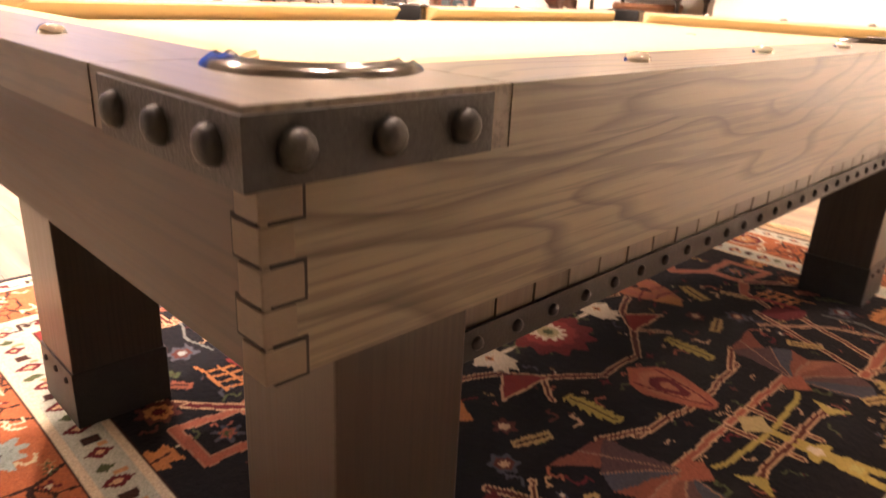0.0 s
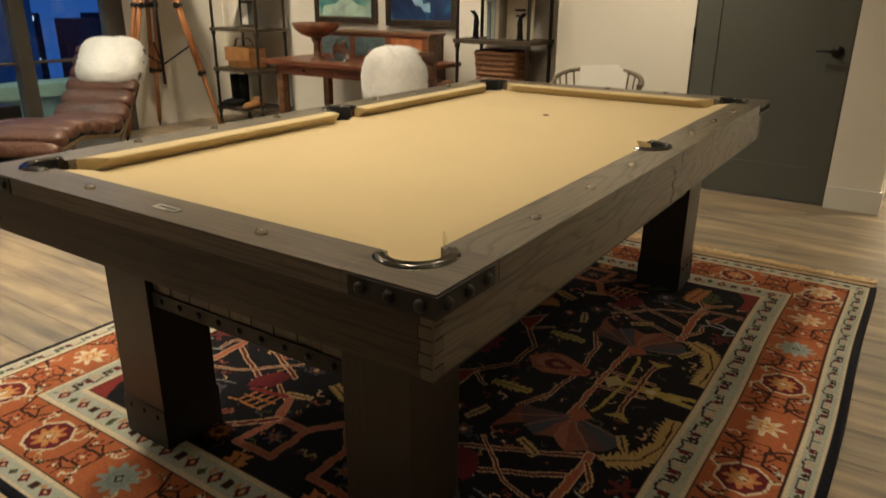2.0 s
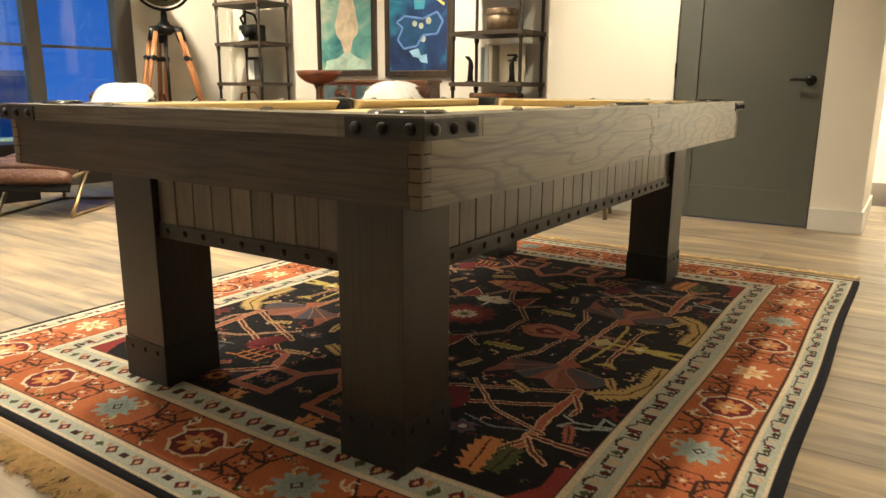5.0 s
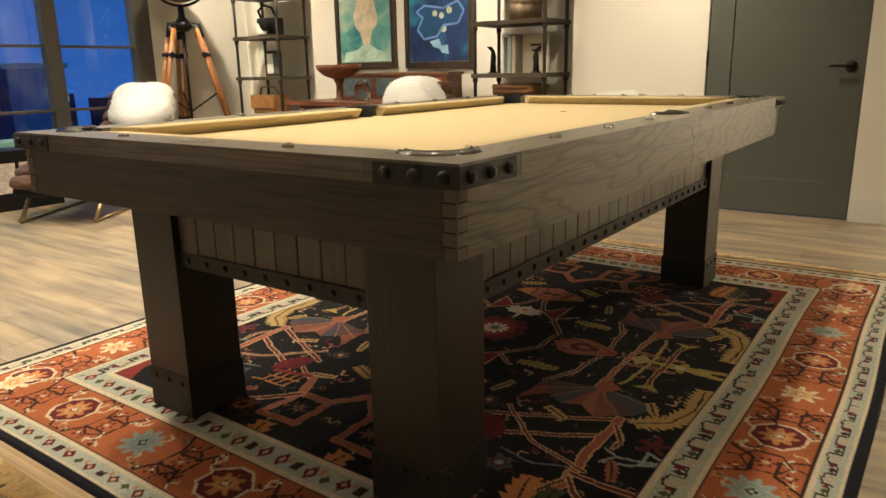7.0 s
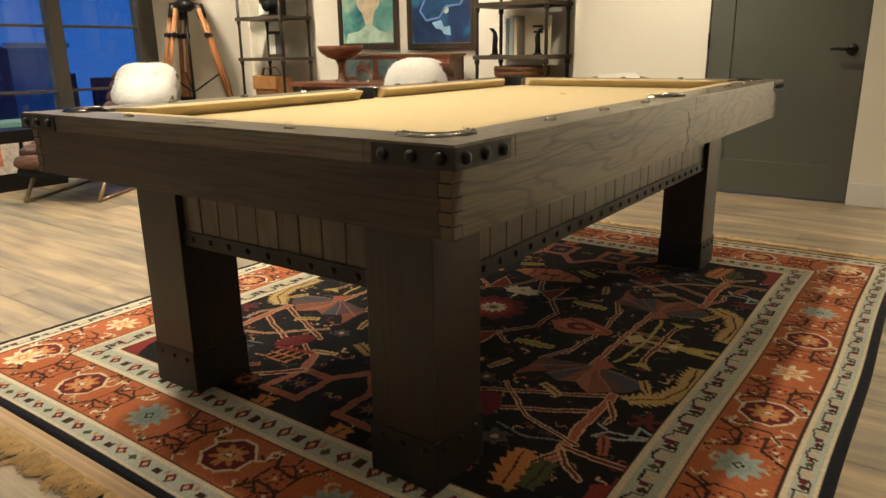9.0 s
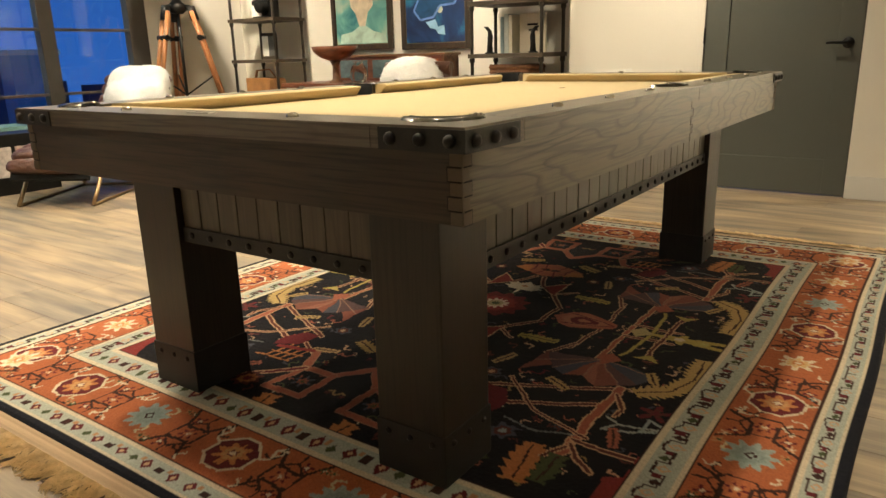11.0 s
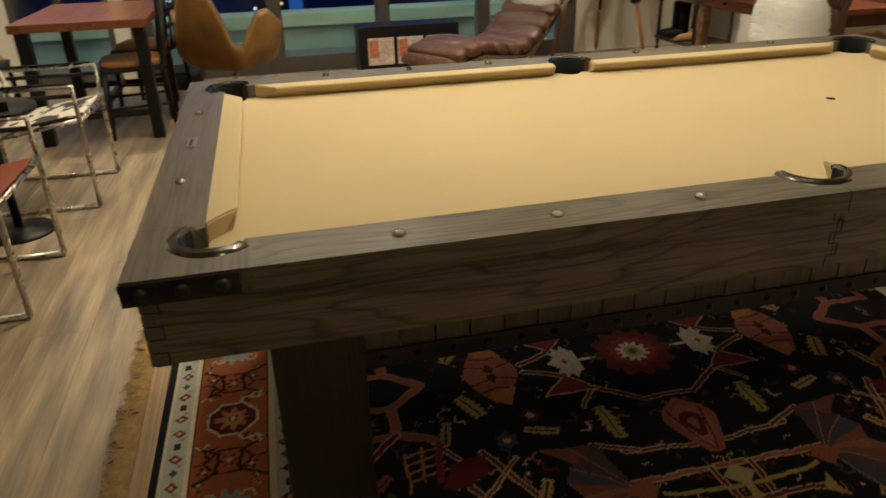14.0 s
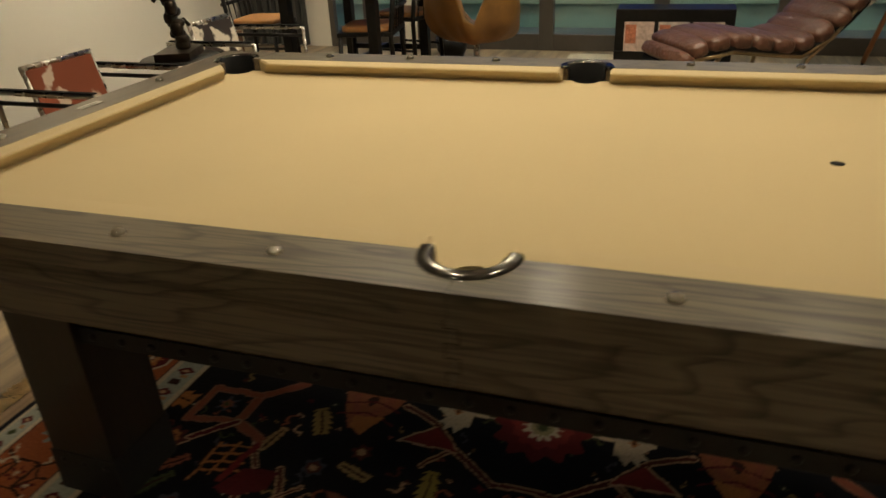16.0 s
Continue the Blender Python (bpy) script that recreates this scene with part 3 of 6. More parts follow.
def border_flower(kind, cu, cv):
    if kind == "blue":
        rosette(cu, cv, 0.066, 10, (SKYGREY, (0.22, 0.27, 0.25), SKYGREY), 0.2, 0.18)
        rosette(cu, cv, 0.016, 4, (UMBER, SKYGREY))
    elif kind == "wine":
        m8 = np.maximum(np.maximum(np.abs(QU - cu), np.abs(QV - cv)), (np.abs(QU - cu) + np.abs(QV - cv)) * 0.72)
        put(m8 < 0.072, IVORY)
        put(m8 < 0.064, MAROON)
        rosette(cu, cv, 0.052, 8, (ORANGE, (0.5, 0.27, 0.11), MAROON), 0.1, 0.2)
        rosette(cu, cv, 0.012, 4, (IVORY, IVORY))
        for a in (-1, 1):
            stroke([(cu + a * 0.07, cv - 0.02), (cu + a * 0.095, cv - 0.04), (cu + a * 0.085, cv - 0.075), (cu + a * 0.115, cv - 0.08)], 0.007, IVORY)
            stroke([(cu - 0.02, cv + a * 0.07), (cu - 0.04, cv + a * 0.095), (cu - 0.075, cv + a * 0.085), (cu - 0.08, cv + a * 0.115)], 0.007, UMBER)
    else:
        rosette(cu, cv, 0.062, 8, (IVORY, (0.55, 0.36, 0.17), IVORY), 0.0, 0.25)
        rosette(cu, cv, 0.02, 6, (ORANGE, IVORY))


BW = 0.202                       # middle of the main border from the edge
inred = (edge > 0.108) & (edge < 0.298)
keep = PILE.copy()
# lattice, hooks, sprigs
for axis in (0, 1):
    span = RUG_V if axis else RUG_U
    fix = (RUG_U - BW) if axis else (RUG_V - BW)
    k = 0
    p = 0.0
    while p < span - 0.1:
        for s in (-1, 1):
            a, b = p + 0.175, fix
            def at(dp, dn):
                return (fix + dn, p + dp) if axis else (p + dp, fix + dn)
            stroke([at(0.10, s * 0.095), at(0.14, s * 0.03), at(0.21, s * 0.03), at(0.25, s * 0.095)], 0.010, UMBER)
            hook(*at(0.115 + 0.02 * s, s * 0.055), 0.026, IVORY if k % 2 else UMBER, 0.5 * s + k)
            rosette(*at(0.20, s * 0.06), 0.02, 4, (MAROON, IVORY), 0.4, 0.4)
            rosette(*at(0.27, -s * 0.075), 0.018, 5, ((0.45, 0.22, 0.10), OLIVE), 0.2, 0.4)
            hook(*at(0.30, s * 0.05), 0.022, (0.50, 0.42, 0.26), 2.0 + k * s)
        p += 0.345 if not axis else 0.30
        k += 1
    k, p = 0, 0.0
    while p < span - 0.12:
        cu, cv = (fix, p) if axis else (p, fix)
        border_flower((("ivory", "wine", "blue") if axis else ("wine", "blue", "wine", "ivory"))[k % (3 if axis else 4)], cu, cv)
        p += 0.30 if axis else 0.345
        k += 1
border_flower("ivory", RUG_U - BW, RUG_V - BW)
brng = random.Random(17)
for axis in (0, 1):
    span, fix = (RUG_V, RUG_U - BW) if axis else (RUG_U, RUG_V - BW)
    gap = 0.30 if axis else 0.345
    p = gap / 2
    while p < span - 0.25:
        def at(dp, dn):
            return (fix + dn, p + dp) if axis else (p + dp, fix + dn)
        # a dark six-sided cell between two flowers, with sprigs in its corners
        stroke([at(-0.045, 0.03), at(0.0, 0.062), at(0.045, 0.03), at(0.045, -0.03), at(0.0, -0.062), at(-0.045, -0.03), at(-0.045, 0.03)], 0.0065, UMBER)
        rosette(*at(0.0, 0.0), 0.026, 6, (MAROON, (0.40, 0.17, 0.08), IVORY), brng.uniform(0, 1), 0.35)
        for q in (-1, 1):
            stroke([at(0.0, q * 0.062), at(0.0, q * 0.092)], 0.0065, UMBER)
            hook(*at(-0.07, q * 0.072), 0.017, IVORY, brng.uniform(0, 6))
            rosette(*at(0.075, q * 0.074), 0.015, 5, (brng.choice((SKYGREY, MAROON, OLIVE, SALMON)), IVORY), brng.uniform(0, 2), 0.4)
        p += gap
stroke([(RUG_U - 0.31, RUG_V - 0.31), (RUG_U - 0.25, RUG_V - 0.25)], 0.008, IVORY)
PILE = np.where((inred | (edge >= F0))[:, :, None], PILE, np.where(inred[:, :, None], PILE, keep))
# abrash: slow drift of the dye, weft by weft
prng = np.random.default_rng(4)
PILE *= (1 + 0.10 * np.sin(GV * 9 + 2)[:, :, None] * 0.6 + prng.normal(0, 0.07, PILE.shape[:2])[:, :, None])
PILE = np.clip(PILE, 0.004, 0.8)
full = np.concatenate([PILE[:0:-1], PILE], 0)
full = np.concatenate([full[:, :0:-1], full], 1)
fv, fu = full.shape[:2]
gx = RUG_X + (np.arange(fu) - (nu - 1)) * KNOT
gy = RUG_Y - (np.arange(fv) - (nv - 1)) * KNOT
MX, MY = np.meshgrid(gx, gy)
MX = MX + 0.004 * np.sin(MY * 5 + 1)
MY = MY + 0.004 * np.sin(MX * 4)
MZ = 0.0105 + prng.normal(0, 0.0004, MX.shape)
MZ[0], MZ[-1], MZ[:, 0], MZ[:, -1] = 0.001, 0.001, 0.001, 0.001
co = np.stack([MX, MY, MZ], -1).reshape(-1, 3)
ii = np.arange(fv * fu).reshape(fv, fu)
quads = np.stack([ii[:-1, :-1], ii[1:, :-1], ii[1:, 1:], ii[:-1, 1:]], -1).reshape(-1, 4)
me = bpy.data.meshes.new("rug")
me.vertices.add(len(co))
me.vertices.foreach_set("co", co.ravel())
me.loops.add(quads.size)
me.loops.foreach_set("vertex_index", quads.ravel())
me.polygons.add(len(quads))
me.polygons.foreach_set("loop_start", np.arange(0, quads.size, 4))
me.update(calc_edges=True)
dye = me.attributes.new("dye", "FLOAT_COLOR", "POINT")
dye.data.foreach_set("color", np.concatenate([full.reshape(-1, 3), np.ones((fv * fu, 1))], 1).ravel())
rug_mat, rn, rl, rp = nodes_of("knotted_wool")
at_ = rn.new("ShaderNodeAttribute")
at_.attribute_name = "dye"
nz, tcr, hsr, mrr = rn.new("ShaderNodeTexNoise"), rn.new("ShaderNodeTexCoord"), rn.new("ShaderNodeHueSaturation"), rn.new("ShaderNodeMapRange")
nz.inputs["Scale"].default_value, nz.inputs["Detail"].default_value = 260, 3
rl.new(tcr.outputs["Object"], nz.inputs[0])
mrr.inputs[3].default_value, mrr.inputs[4].default_value = 0.7, 1.3
rl.new(nz.outputs["Fac"], mrr.inputs[0])
rl.new(mrr.outputs[0], hsr.inputs["Value"])
rl.new(at_.outputs["Color"], hsr.inputs["Color"])
rl.new(hsr.outputs[0], rp.inputs["Base Color"])
rp.inputs["Roughness"].default_value = 0.95
rp.inputs["Specular IOR Level"].default_value = 0.12
rp.inputs["Sheen Weight"].default_value = 0.07
rp.inputs["Sheen Roughness"].default_value = 0.4
rp.inputs["Sheen Tint"].default_value = (1.0, 0.86, 0.72, 1)
rbp = rn.new("ShaderNodeBump")
rbp.inputs["Strength"].default_value, rbp.inputs["Distance"].default_value = 0.5, 0.003
rl.new(nz.outputs["Fac"], rbp.inputs["Height"])
rl.new(rbp.outputs[0], rp.inputs["Normal"])
me.materials.append(rug_mat)
rug = tagged(new("rug", me), "hand-knotted wool rug with navy field and brick-red border", "rug")
fringe_mat = surface("cotton_fringe", (0.78, 0.60, 0.36), 0.95, vary=0.25, scale=40, grain=400, bump=0.3, spec=0.1)
selvage_mat = surface("tan_kilim_end", (0.52, 0.37, 0.235), 0.95, vary=0.35, scale=3, grain=200, stretch=(0.3, 25, 1), bump=0.3, spec=0.1)
for s in (-1, 1):
    y0 = RUG_Y + s * (RUG_V - 0.002)
    part("kilim_end", box(RUG_X - RUG_U + 0.01, RUG_X + RUG_U - 0.01, min(y0, y0 + s * 0.05), max(y0, y0 + s * 0.05), 0.001, 0.006), selvage_mat, rug, "flat-woven tan end strip")
    verts, faces = [], []
    fr = random.Random(21 + s)
    x = RUG_X - RUG_U + 0.012
    while x < RUG_X + RUG_U - 0.012:
        lean, ln = fr.uniform(-0.03, 0.03), fr.uniform(0.05, 0.085)
        for j in range(fr.randrange(5, 9)):
            bx, w = x + fr.uniform(-0.007, 0.007), fr.uniform(0.0014, 0.0028)
            tx, l2 = lean + fr.uniform(-0.02, 0.02), ln * fr.uniform(0.75, 1.1)
            i0 = len(verts)
            for q in range(5):
                f = q / 4
                cx = bx + tx * f * f + 0.006 * math.sin(7 * f + x * 90)
                cy = y0 + s * (0.048 + l2 * f)
                cz = 0.0055 * (1 - f) + 0.003 + 0.004 * abs(math.sin(5 * f + j))
                ww = w * (1.2 - 0.6 * f)
                verts += [(cx - ww, cy, cz - 0.001), (cx, cy, cz + 0.0015), (cx + ww, cy, cz - 0.001)]
                if q:
                    a = i0 + 3 * (q - 1)
                    faces += [(a, a + 1, a + 4, a + 3), (a + 1, a + 2, a + 5, a + 4)]
        x += 0.0085
    fm = bpy.data.meshes.new("fringe")
    fm.from_pydata(verts, [], faces)
    fm.materials.append(fringe_mat)
    fo = new("fringe", fm)
    fo.parent = rug
    tagged(fo, "knotted cream cotton fringe", kind="stuff")

# ---- pool table ----
table = thing("pool_table", "grey-brown oak pool table with tan felt and blackened steel corners", "pool table", -W / 2, L / 2, 0)


def flip(pts, fx, fy):
    """Outline mirrored about the table's middle."""
    return [(-W - x if fx else x, L - y if fy else y) for x, y in pts]


def mirror(bm, fx, fy):
    if fx:
        bmesh.ops.transform(bm, verts=bm.verts, matrix=Matrix.Translation((-W, 0, 0)) @ Matrix.Diagonal((-1, 1, 1, 1)))
    if fy:
        bmesh.ops.transform(bm, verts=bm.verts, matrix=Matrix.Translation((0, L, 0)) @ Matrix.Diagonal((1, -1, 1, 1)))
    if fx != fy:
        bmesh.ops.reverse_faces(bm, faces=bm.faces[:])
    return bm


def arc(cx, cy, r, a0, a1, n=14):
    return [(cx + r * math.cos(radians(a0 + (a1 - a0) * i / n)), cy + r * math.sin(radians(a0 + (a1 - a0) * i / n))) for i in range(n + 1)]


WOOD_IN = 0.113           # width of the bare wooden rail
NOSE = 0.166              # from the outer edge to the cushion's nose
CPX, CPR = 0.130, 0.053   # corner pocket: centre from both edges, radius
SPX, SPR = 0.112, 0.055   # side pocket
BRK = 0.172               # length of the steel corner bracket
BRK_Z = 0.779             # its lower edge
IX, IY = 0.017, 0.017     # how far the apron is set back

# where the corner pocket's circle leaves the wooden rail's inner edge
ca = math.degrees(math.acos((CPX - WOOD_IN) / CPR))
for fx in (0, 1):
    for fy in (0, 1):
        # corner block of the rail
        pts = [(-0.0008, 0.0008), (-0.0008, BRK + 0.02), (-WOOD_IN, BRK + 0.02)]
        pts += arc(-CPX, CPX, CPR, ca, -90 - ca, 20)
        pts += [(-BRK - 0.02, WOOD_IN), (-BRK - 0.02, 0.0008)]
        blk = part("rail_corner", prism(flip(pts, fx, fy), BRK_Z, TOP, 0.0006), rail_oak_x, table, world=True)
        # steel bracket round the corner
        bpts = [(0.0025, -0.0025), (0.0025, BRK), (-0.0006, BRK), (-0.0006, 0.0006), (-BRK, 0.0006), (-BRK, -0.0025)]
        brk = part("corner_bracket", prism(flip(bpts, fx, fy), BRK_Z, TOP - 0.004), iron, table, "blackened steel corner bracket", world=True)
        for k in range(3):
            d = 0.027 + 0.0595 * k
            z = (BRK_Z + TOP) / 2 - 0.002
            b = add_dome(bm_new(), Matrix.Translation((0.0025, d, z)) @ Matrix.Rotation(radians(90), 4, "Y"), 0.0115, 0.009)
            part("bolt", mirror(b, fx, fy), iron, brk, world=True)
            b = add_dome(bm_new(), Matrix.Translation((-d, -0.0025, z)) @ Matrix.Rotation(radians(90), 4, "X"), 0.0115, 0.009)
            part("bolt", mirror(b, fx, fy), iron, brk, world=True)
        # long rail from the corner block to the middle seam
        sa = math.degrees(math.acos((SPX - WOOD_IN) / SPR))
        pts = [(0, BRK + 0.0202), (0, L / 2 - 0.0006), (-SPX + SPR, L / 2 - 0.0006)] + arc(-SPX, L / 2, SPR, -1, -sa, 12)[1:] + [(-WOOD_IN, BRK + 0.0202)]
        part("side_rail", mirror(prism(pts, BRK_Z, TOP, 0.0006), fx, fy), rail_oak, table, "oak rail with dark cathedral grain", world=True)
        # apron board below it, set back, with its box joints
        part("side_apron", mirror(box(-0.06, -IX, IY, L / 2 - 0.0006, LOW, BRK_Z - 0.0005), fx, fy), rail_oak, table, "oak apron board with dark cathedral grain", world=True)
        step = (BRK_Z - LOW) / 5
        for k in range(5):
            z0 = LOW + k * step
            if k % 2 == 0:
                part("joint_gap", mirror(box(-0.04, -IX + 0.0008, IY + 0.004, IY + 0.0275, z0 - 0.0015, z0 + step + 0.0005), fx, fy), joint_dark, table, world=True)
                part("box_joint", mirror(box(-0.04, -IX + 0.002, IY - 0.0025, IY + 0.025, z0 + 0.001, z0 + step - 0.002, 0.001), fx, fy), end_grain, table, "end-grain finger of a box joint", world=True)
            else:
                part("joint_gap", mirror(box(-IX - 0.030, -IX - 0.003, IY - 0.0012, IY + 0.02, z0 - 0.0015, z0 + step + 0.0005), fx, fy), joint_dark, table, world=True)
                part("box_joint", mirror(box(-IX - 0.0275, -IX + 0.0012, IY - 0.0022, IY + 0.02, z0 + 0.001, z0 + step - 0.002, 0.001), fx, fy), end_grain, table, world=True)
for fy in (0, 1):
    part("end_rail", mirror(prism([(-BRK - 0.0202, 0), (-W + BRK + 0.0202, 0), (-W + BRK + 0.0202, WOOD_IN), (-BRK - 0.0202, WOOD_IN)], BRK_Z, TOP, 0.0006), 0, fy), rail_oak_x, table, world=True)
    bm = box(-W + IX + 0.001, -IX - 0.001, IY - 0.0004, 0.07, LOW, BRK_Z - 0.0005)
    part("end_apron", mirror(bm, 0, fy), apron_oak_shaded, table, "oak end apron, coloured darker for its shaded face", world=True)
# finger seam of the side boards at the side pockets
for fx in (0, 1):
    step = (BRK_Z - LOW) / 5
    bm = box(-0.02, 0.0006, L / 2 - 0.0004, L / 2 + 0.0004, BRK_Z + 0.002, TOP - 0.004)
    for k in range(5):
        z0 = LOW + k * step
        y = L / 2 + (0.011 if k % 2 else -0.011)
        add_box(bm, -0.05, -IX + 0.0008, y - 0.0006, y + 0.0006, z0, z0 + step)
        if k:
            add_box(bm, -0.05, -IX + 0.0008, L / 2 - 0.011, L / 2 + 0.011, z0 - 0.0006, z0 + 0.0006)
    part("finger_seam", mirror(bm, fx, 0), joint_dark, table, world=True)

# slate bed under felt, with the pocket notches
bi = WOOD_IN - 0.003
R1 = 0.042
bed = [(-CPX - 0.075, bi)] + [(-CPX - R1 * 0.9, CPX - 0.03)] + arc(-CPX, CPX, R1, 200, 70, 12) + [(-bi, CPX + 0.075)]
bed += [(-bi, L / 2 - 0.07)] + arc(-SPX, L / 2, 0.036, 262, 98, 12) + [(-bi, L / 2 + 0.07)]
bed += [(x, L - y) for x, y in bed[:15][::-1]]
bed = bed + [(-W - x, y) for x, y in bed[::-1]]
part("felt_bed", prism(bed, BED - 0.03, BED), felt, table, "tan felt over the slate bed", world=True)


def cushion(name, d_end0, d_nose0, d_end1, d_nose1, place):
    """A felt cushion along its rail; place maps (distance along, distance in, z) to the room."""
    prof = [(WOOD_IN - 0.001, TOP - 0.0005), (WOOD_IN + 0.022, TOP - 0.0005), (NOSE - 0.005, TOP - 0.002), (NOSE - 0.001, TOP - 0.004), (NOSE, TOP - 0.007), (NOSE - 0.003, TOP - 0.009), (NOSE - 0.026, BED + 0.003), (NOSE - 0.028, BED - 0.002), (WOOD_IN - 0.001, BED - 0.002)]
    b = bmesh.new()
    rings = []
    for e, n_ in ((d_end0, d_nose0), (d_end1, d_nose1)):
        rg = []
        for d, z in prof:
            f = (d - WOOD_IN) / (NOSE - WOOD_IN)
            rg.append(b.verts.new(place(e + (n_ - e) * max(0, f), d, z)))
        rings.append(rg)
    n = len(prof)
    for k in range(n):
        b.faces.new((rings[0][k], rings[0][(k + 1) % n], rings[1][(k + 1) % n], rings[1][k]))
    b.faces.new(rings[0])
    b.faces.new(rings[1])
    bmesh.ops.recalc_face_normals(b, faces=b.faces[:])
    bmesh.ops.bevel(b, geom=[e for e in b.edges if len(e.link_faces) == 2 and any(len(f.verts) > 4 for f in e.link_faces)], offset=0.004, segments=2, affect="EDGES")
    for f in b.faces:
        f.smooth = False
    return part("cushion", b, felt, table, "felt-covered rail cushion", world=True)


c0, c1 = 0.198, 0.262
s0, s1 = L / 2 - 0.066, L / 2 - 0.072
for fx in (0, 1):
    for fy in (0, 1):
        cushion("cushion", c0, c1, s0, s1, lambda t, d, z, fx=fx, fy=fy: (-W + d if fx else -d, L - t if fy else t, z))
for fy in (0, 1):
    cushion("cushion", c0, c1, W - c0, W - c1, lambda t, d, z, fy=fy: (-t, L - d if fy else d, z))


def pocket(cx, cy, face, r, side):
    """A leather cup and its nickel crescent; face: the direction it opens, degrees."""
    mt = pose(cx, cy, 0, 0, 0, face)
    pk = part("pocket", lathe([(r, BED - 0.004), (r * 0.97, BED - 0.05), (r * 0.85, BED - 0.12), (0.0, BED - 0.125)], 24, mt), black_leather, table, "black leather pocket", world=True)
    half = 90 if side else 94
    back = lathe([(r - 0.004, BED - 0.03), (r - 0.004, TOP + 0.001), (r + 0.004, TOP + 0.004), (r + 0.008, TOP + 0.001)], 24, mt, a0=half, a1=360 - half)
    part("pocket_back", back, black_leather, pk, world=True)
    if side:
        pr = [(r - 0.002, TOP - 0.004), (r + 0.001, TOP + 0.005), (r + 0.007, TOP + 0.008), (r + 0.012, TOP + 0.005), (r + 0.018, TOP + 0.006), (r + 0.0225, TOP - 0.001)]
    else:
        pr = [(r - 0.002, TOP - 0.006), (r + 0.001, TOP + 0.005), (r + 0.006, TOP + 0.008), (r + 0.011, TOP + 0.0045), (r + 0.016, TOP + 0.007), (r + 0.022, TOP + 0.003), (r + 0.025, TOP - 0.001)]
    ir = lathe(pr, 36, mt, a0=half - 6, a1=366 - half)
    for sgn in (1, -1):
        an = radians(half - 6) * sgn
        tip = mt @ Matrix.Translation(((r + 0.009) * math.cos(an), (r + 0.009) * math.sin(an), TOP - 0.002))
        add_dome(ir, tip, 0.0095, 0.007)
    part("pocket_iron", ir, nickel_dark, pk, "dark nickel pocket crescent", world=True)


pocket(-CPX, CPX, 135, CPR, False)
pocket(-W + CPX, CPX, 45, CPR, False)
pocket(-W + CPX, L - CPX, -45, CPR, False)
pocket(-CPX, L - CPX, -135, CPR, False)
pocket(-SPX, L / 2, 180, SPR, True)
pocket(-W + SPX, L / 2, 0, SPR, True)

# sights and maker's plate
SIGHT = 0.053
sight_nickel = surface("sight_nickel", (0.52, 0.48, 0.42), 0.16, metal=1.0, vary=0.1, bump=0.05)
spots = [(-SIGHT if not fx else -W + SIGHT, INSET + k * PITCH) for fx in (0, 1) for k in (1, 2, 3, 5, 6, 7)]
spots += [(-(INSET + k * PITCH), SIGHT if not fy else L - SIGHT) for fy in (0, 1) for k in (1, 2, 3) if not (fy == 0 and k == 2)]
for x, y in spots:
    part("sight", add_dome(bm_new(), Matrix.Translation((x, y, TOP)), 0.0125, 0.009, 16), sight_nickel, table, "domed nickel rail sight", world=True)
plate = part("nameplate", box(-W / 2 - 0.038, -W / 2 + 0.038, SIGHT - 0.011, SIGHT + 0.011, TOP, TOP + 0.002, 0.0006), plate_metal, table, "small nickel plate with unreadable engraving", world=True)
part("engraving", box(-W / 2 - 0.026, -W / 2 + 0.026, SIGHT - 0.003, SIGHT + 0.003, TOP + 0.0018, TOP + 0.0024), iron, plate, world=True)
part("foot_spot", lathe([(0.013, BED), (0.013, BED + 0.0008), (0, BED + 0.001)], 20, Matrix.Translation((-W / 2, L - INSET - 2 * PITCH, 0))), black_leather, table, "small dark spot sticker on the felt", world=True)

# legs with steel boots, and slatted skirts between them
LEG0, LEG = 0.188, 0.182
BOOT = 0.135
for fx in (0, 1):
    for fy in (0, 1):
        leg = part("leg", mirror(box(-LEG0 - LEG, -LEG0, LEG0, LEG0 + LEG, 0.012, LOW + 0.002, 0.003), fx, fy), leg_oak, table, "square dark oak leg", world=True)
        boot = part("boot", mirror(box(-LEG0 - LEG - 0.004, -LEG0 + 0.004, LEG0 - 0.004, LEG0 + LEG + 0.004, 0.012, BOOT, 0.002), fx, fy), iron, leg, "blackened steel foot band", world=True)
        for k in range(3):
            d = LEG0 + 0.03 + k * (LEG - 0.06) / 2
            for b in (add_dome(bm_new(), Matrix.Translation((-LEG0 + 0.004, d, BOOT - 0.025)) @ Matrix.Rotation(radians(90), 4, "Y"), 0.008, 0.006, 8),
                      add_dome(bm_new(), Matrix.Translation((-d, LEG0 - 0.004, BOOT - 0.025)) @ Matrix.Rotation(radians(90), 4, "X"), 0.008, 0.006, 8)):
                part("bolt", mirror(b, fx, fy), iron, boot, world=True)
SK0, SKS0, SKS1 = 0.208, 0.456, 0.498    # skirt face; strip's lower and upper edge
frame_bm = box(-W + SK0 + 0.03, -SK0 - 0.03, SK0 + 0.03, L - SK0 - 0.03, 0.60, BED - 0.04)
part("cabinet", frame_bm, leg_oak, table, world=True)


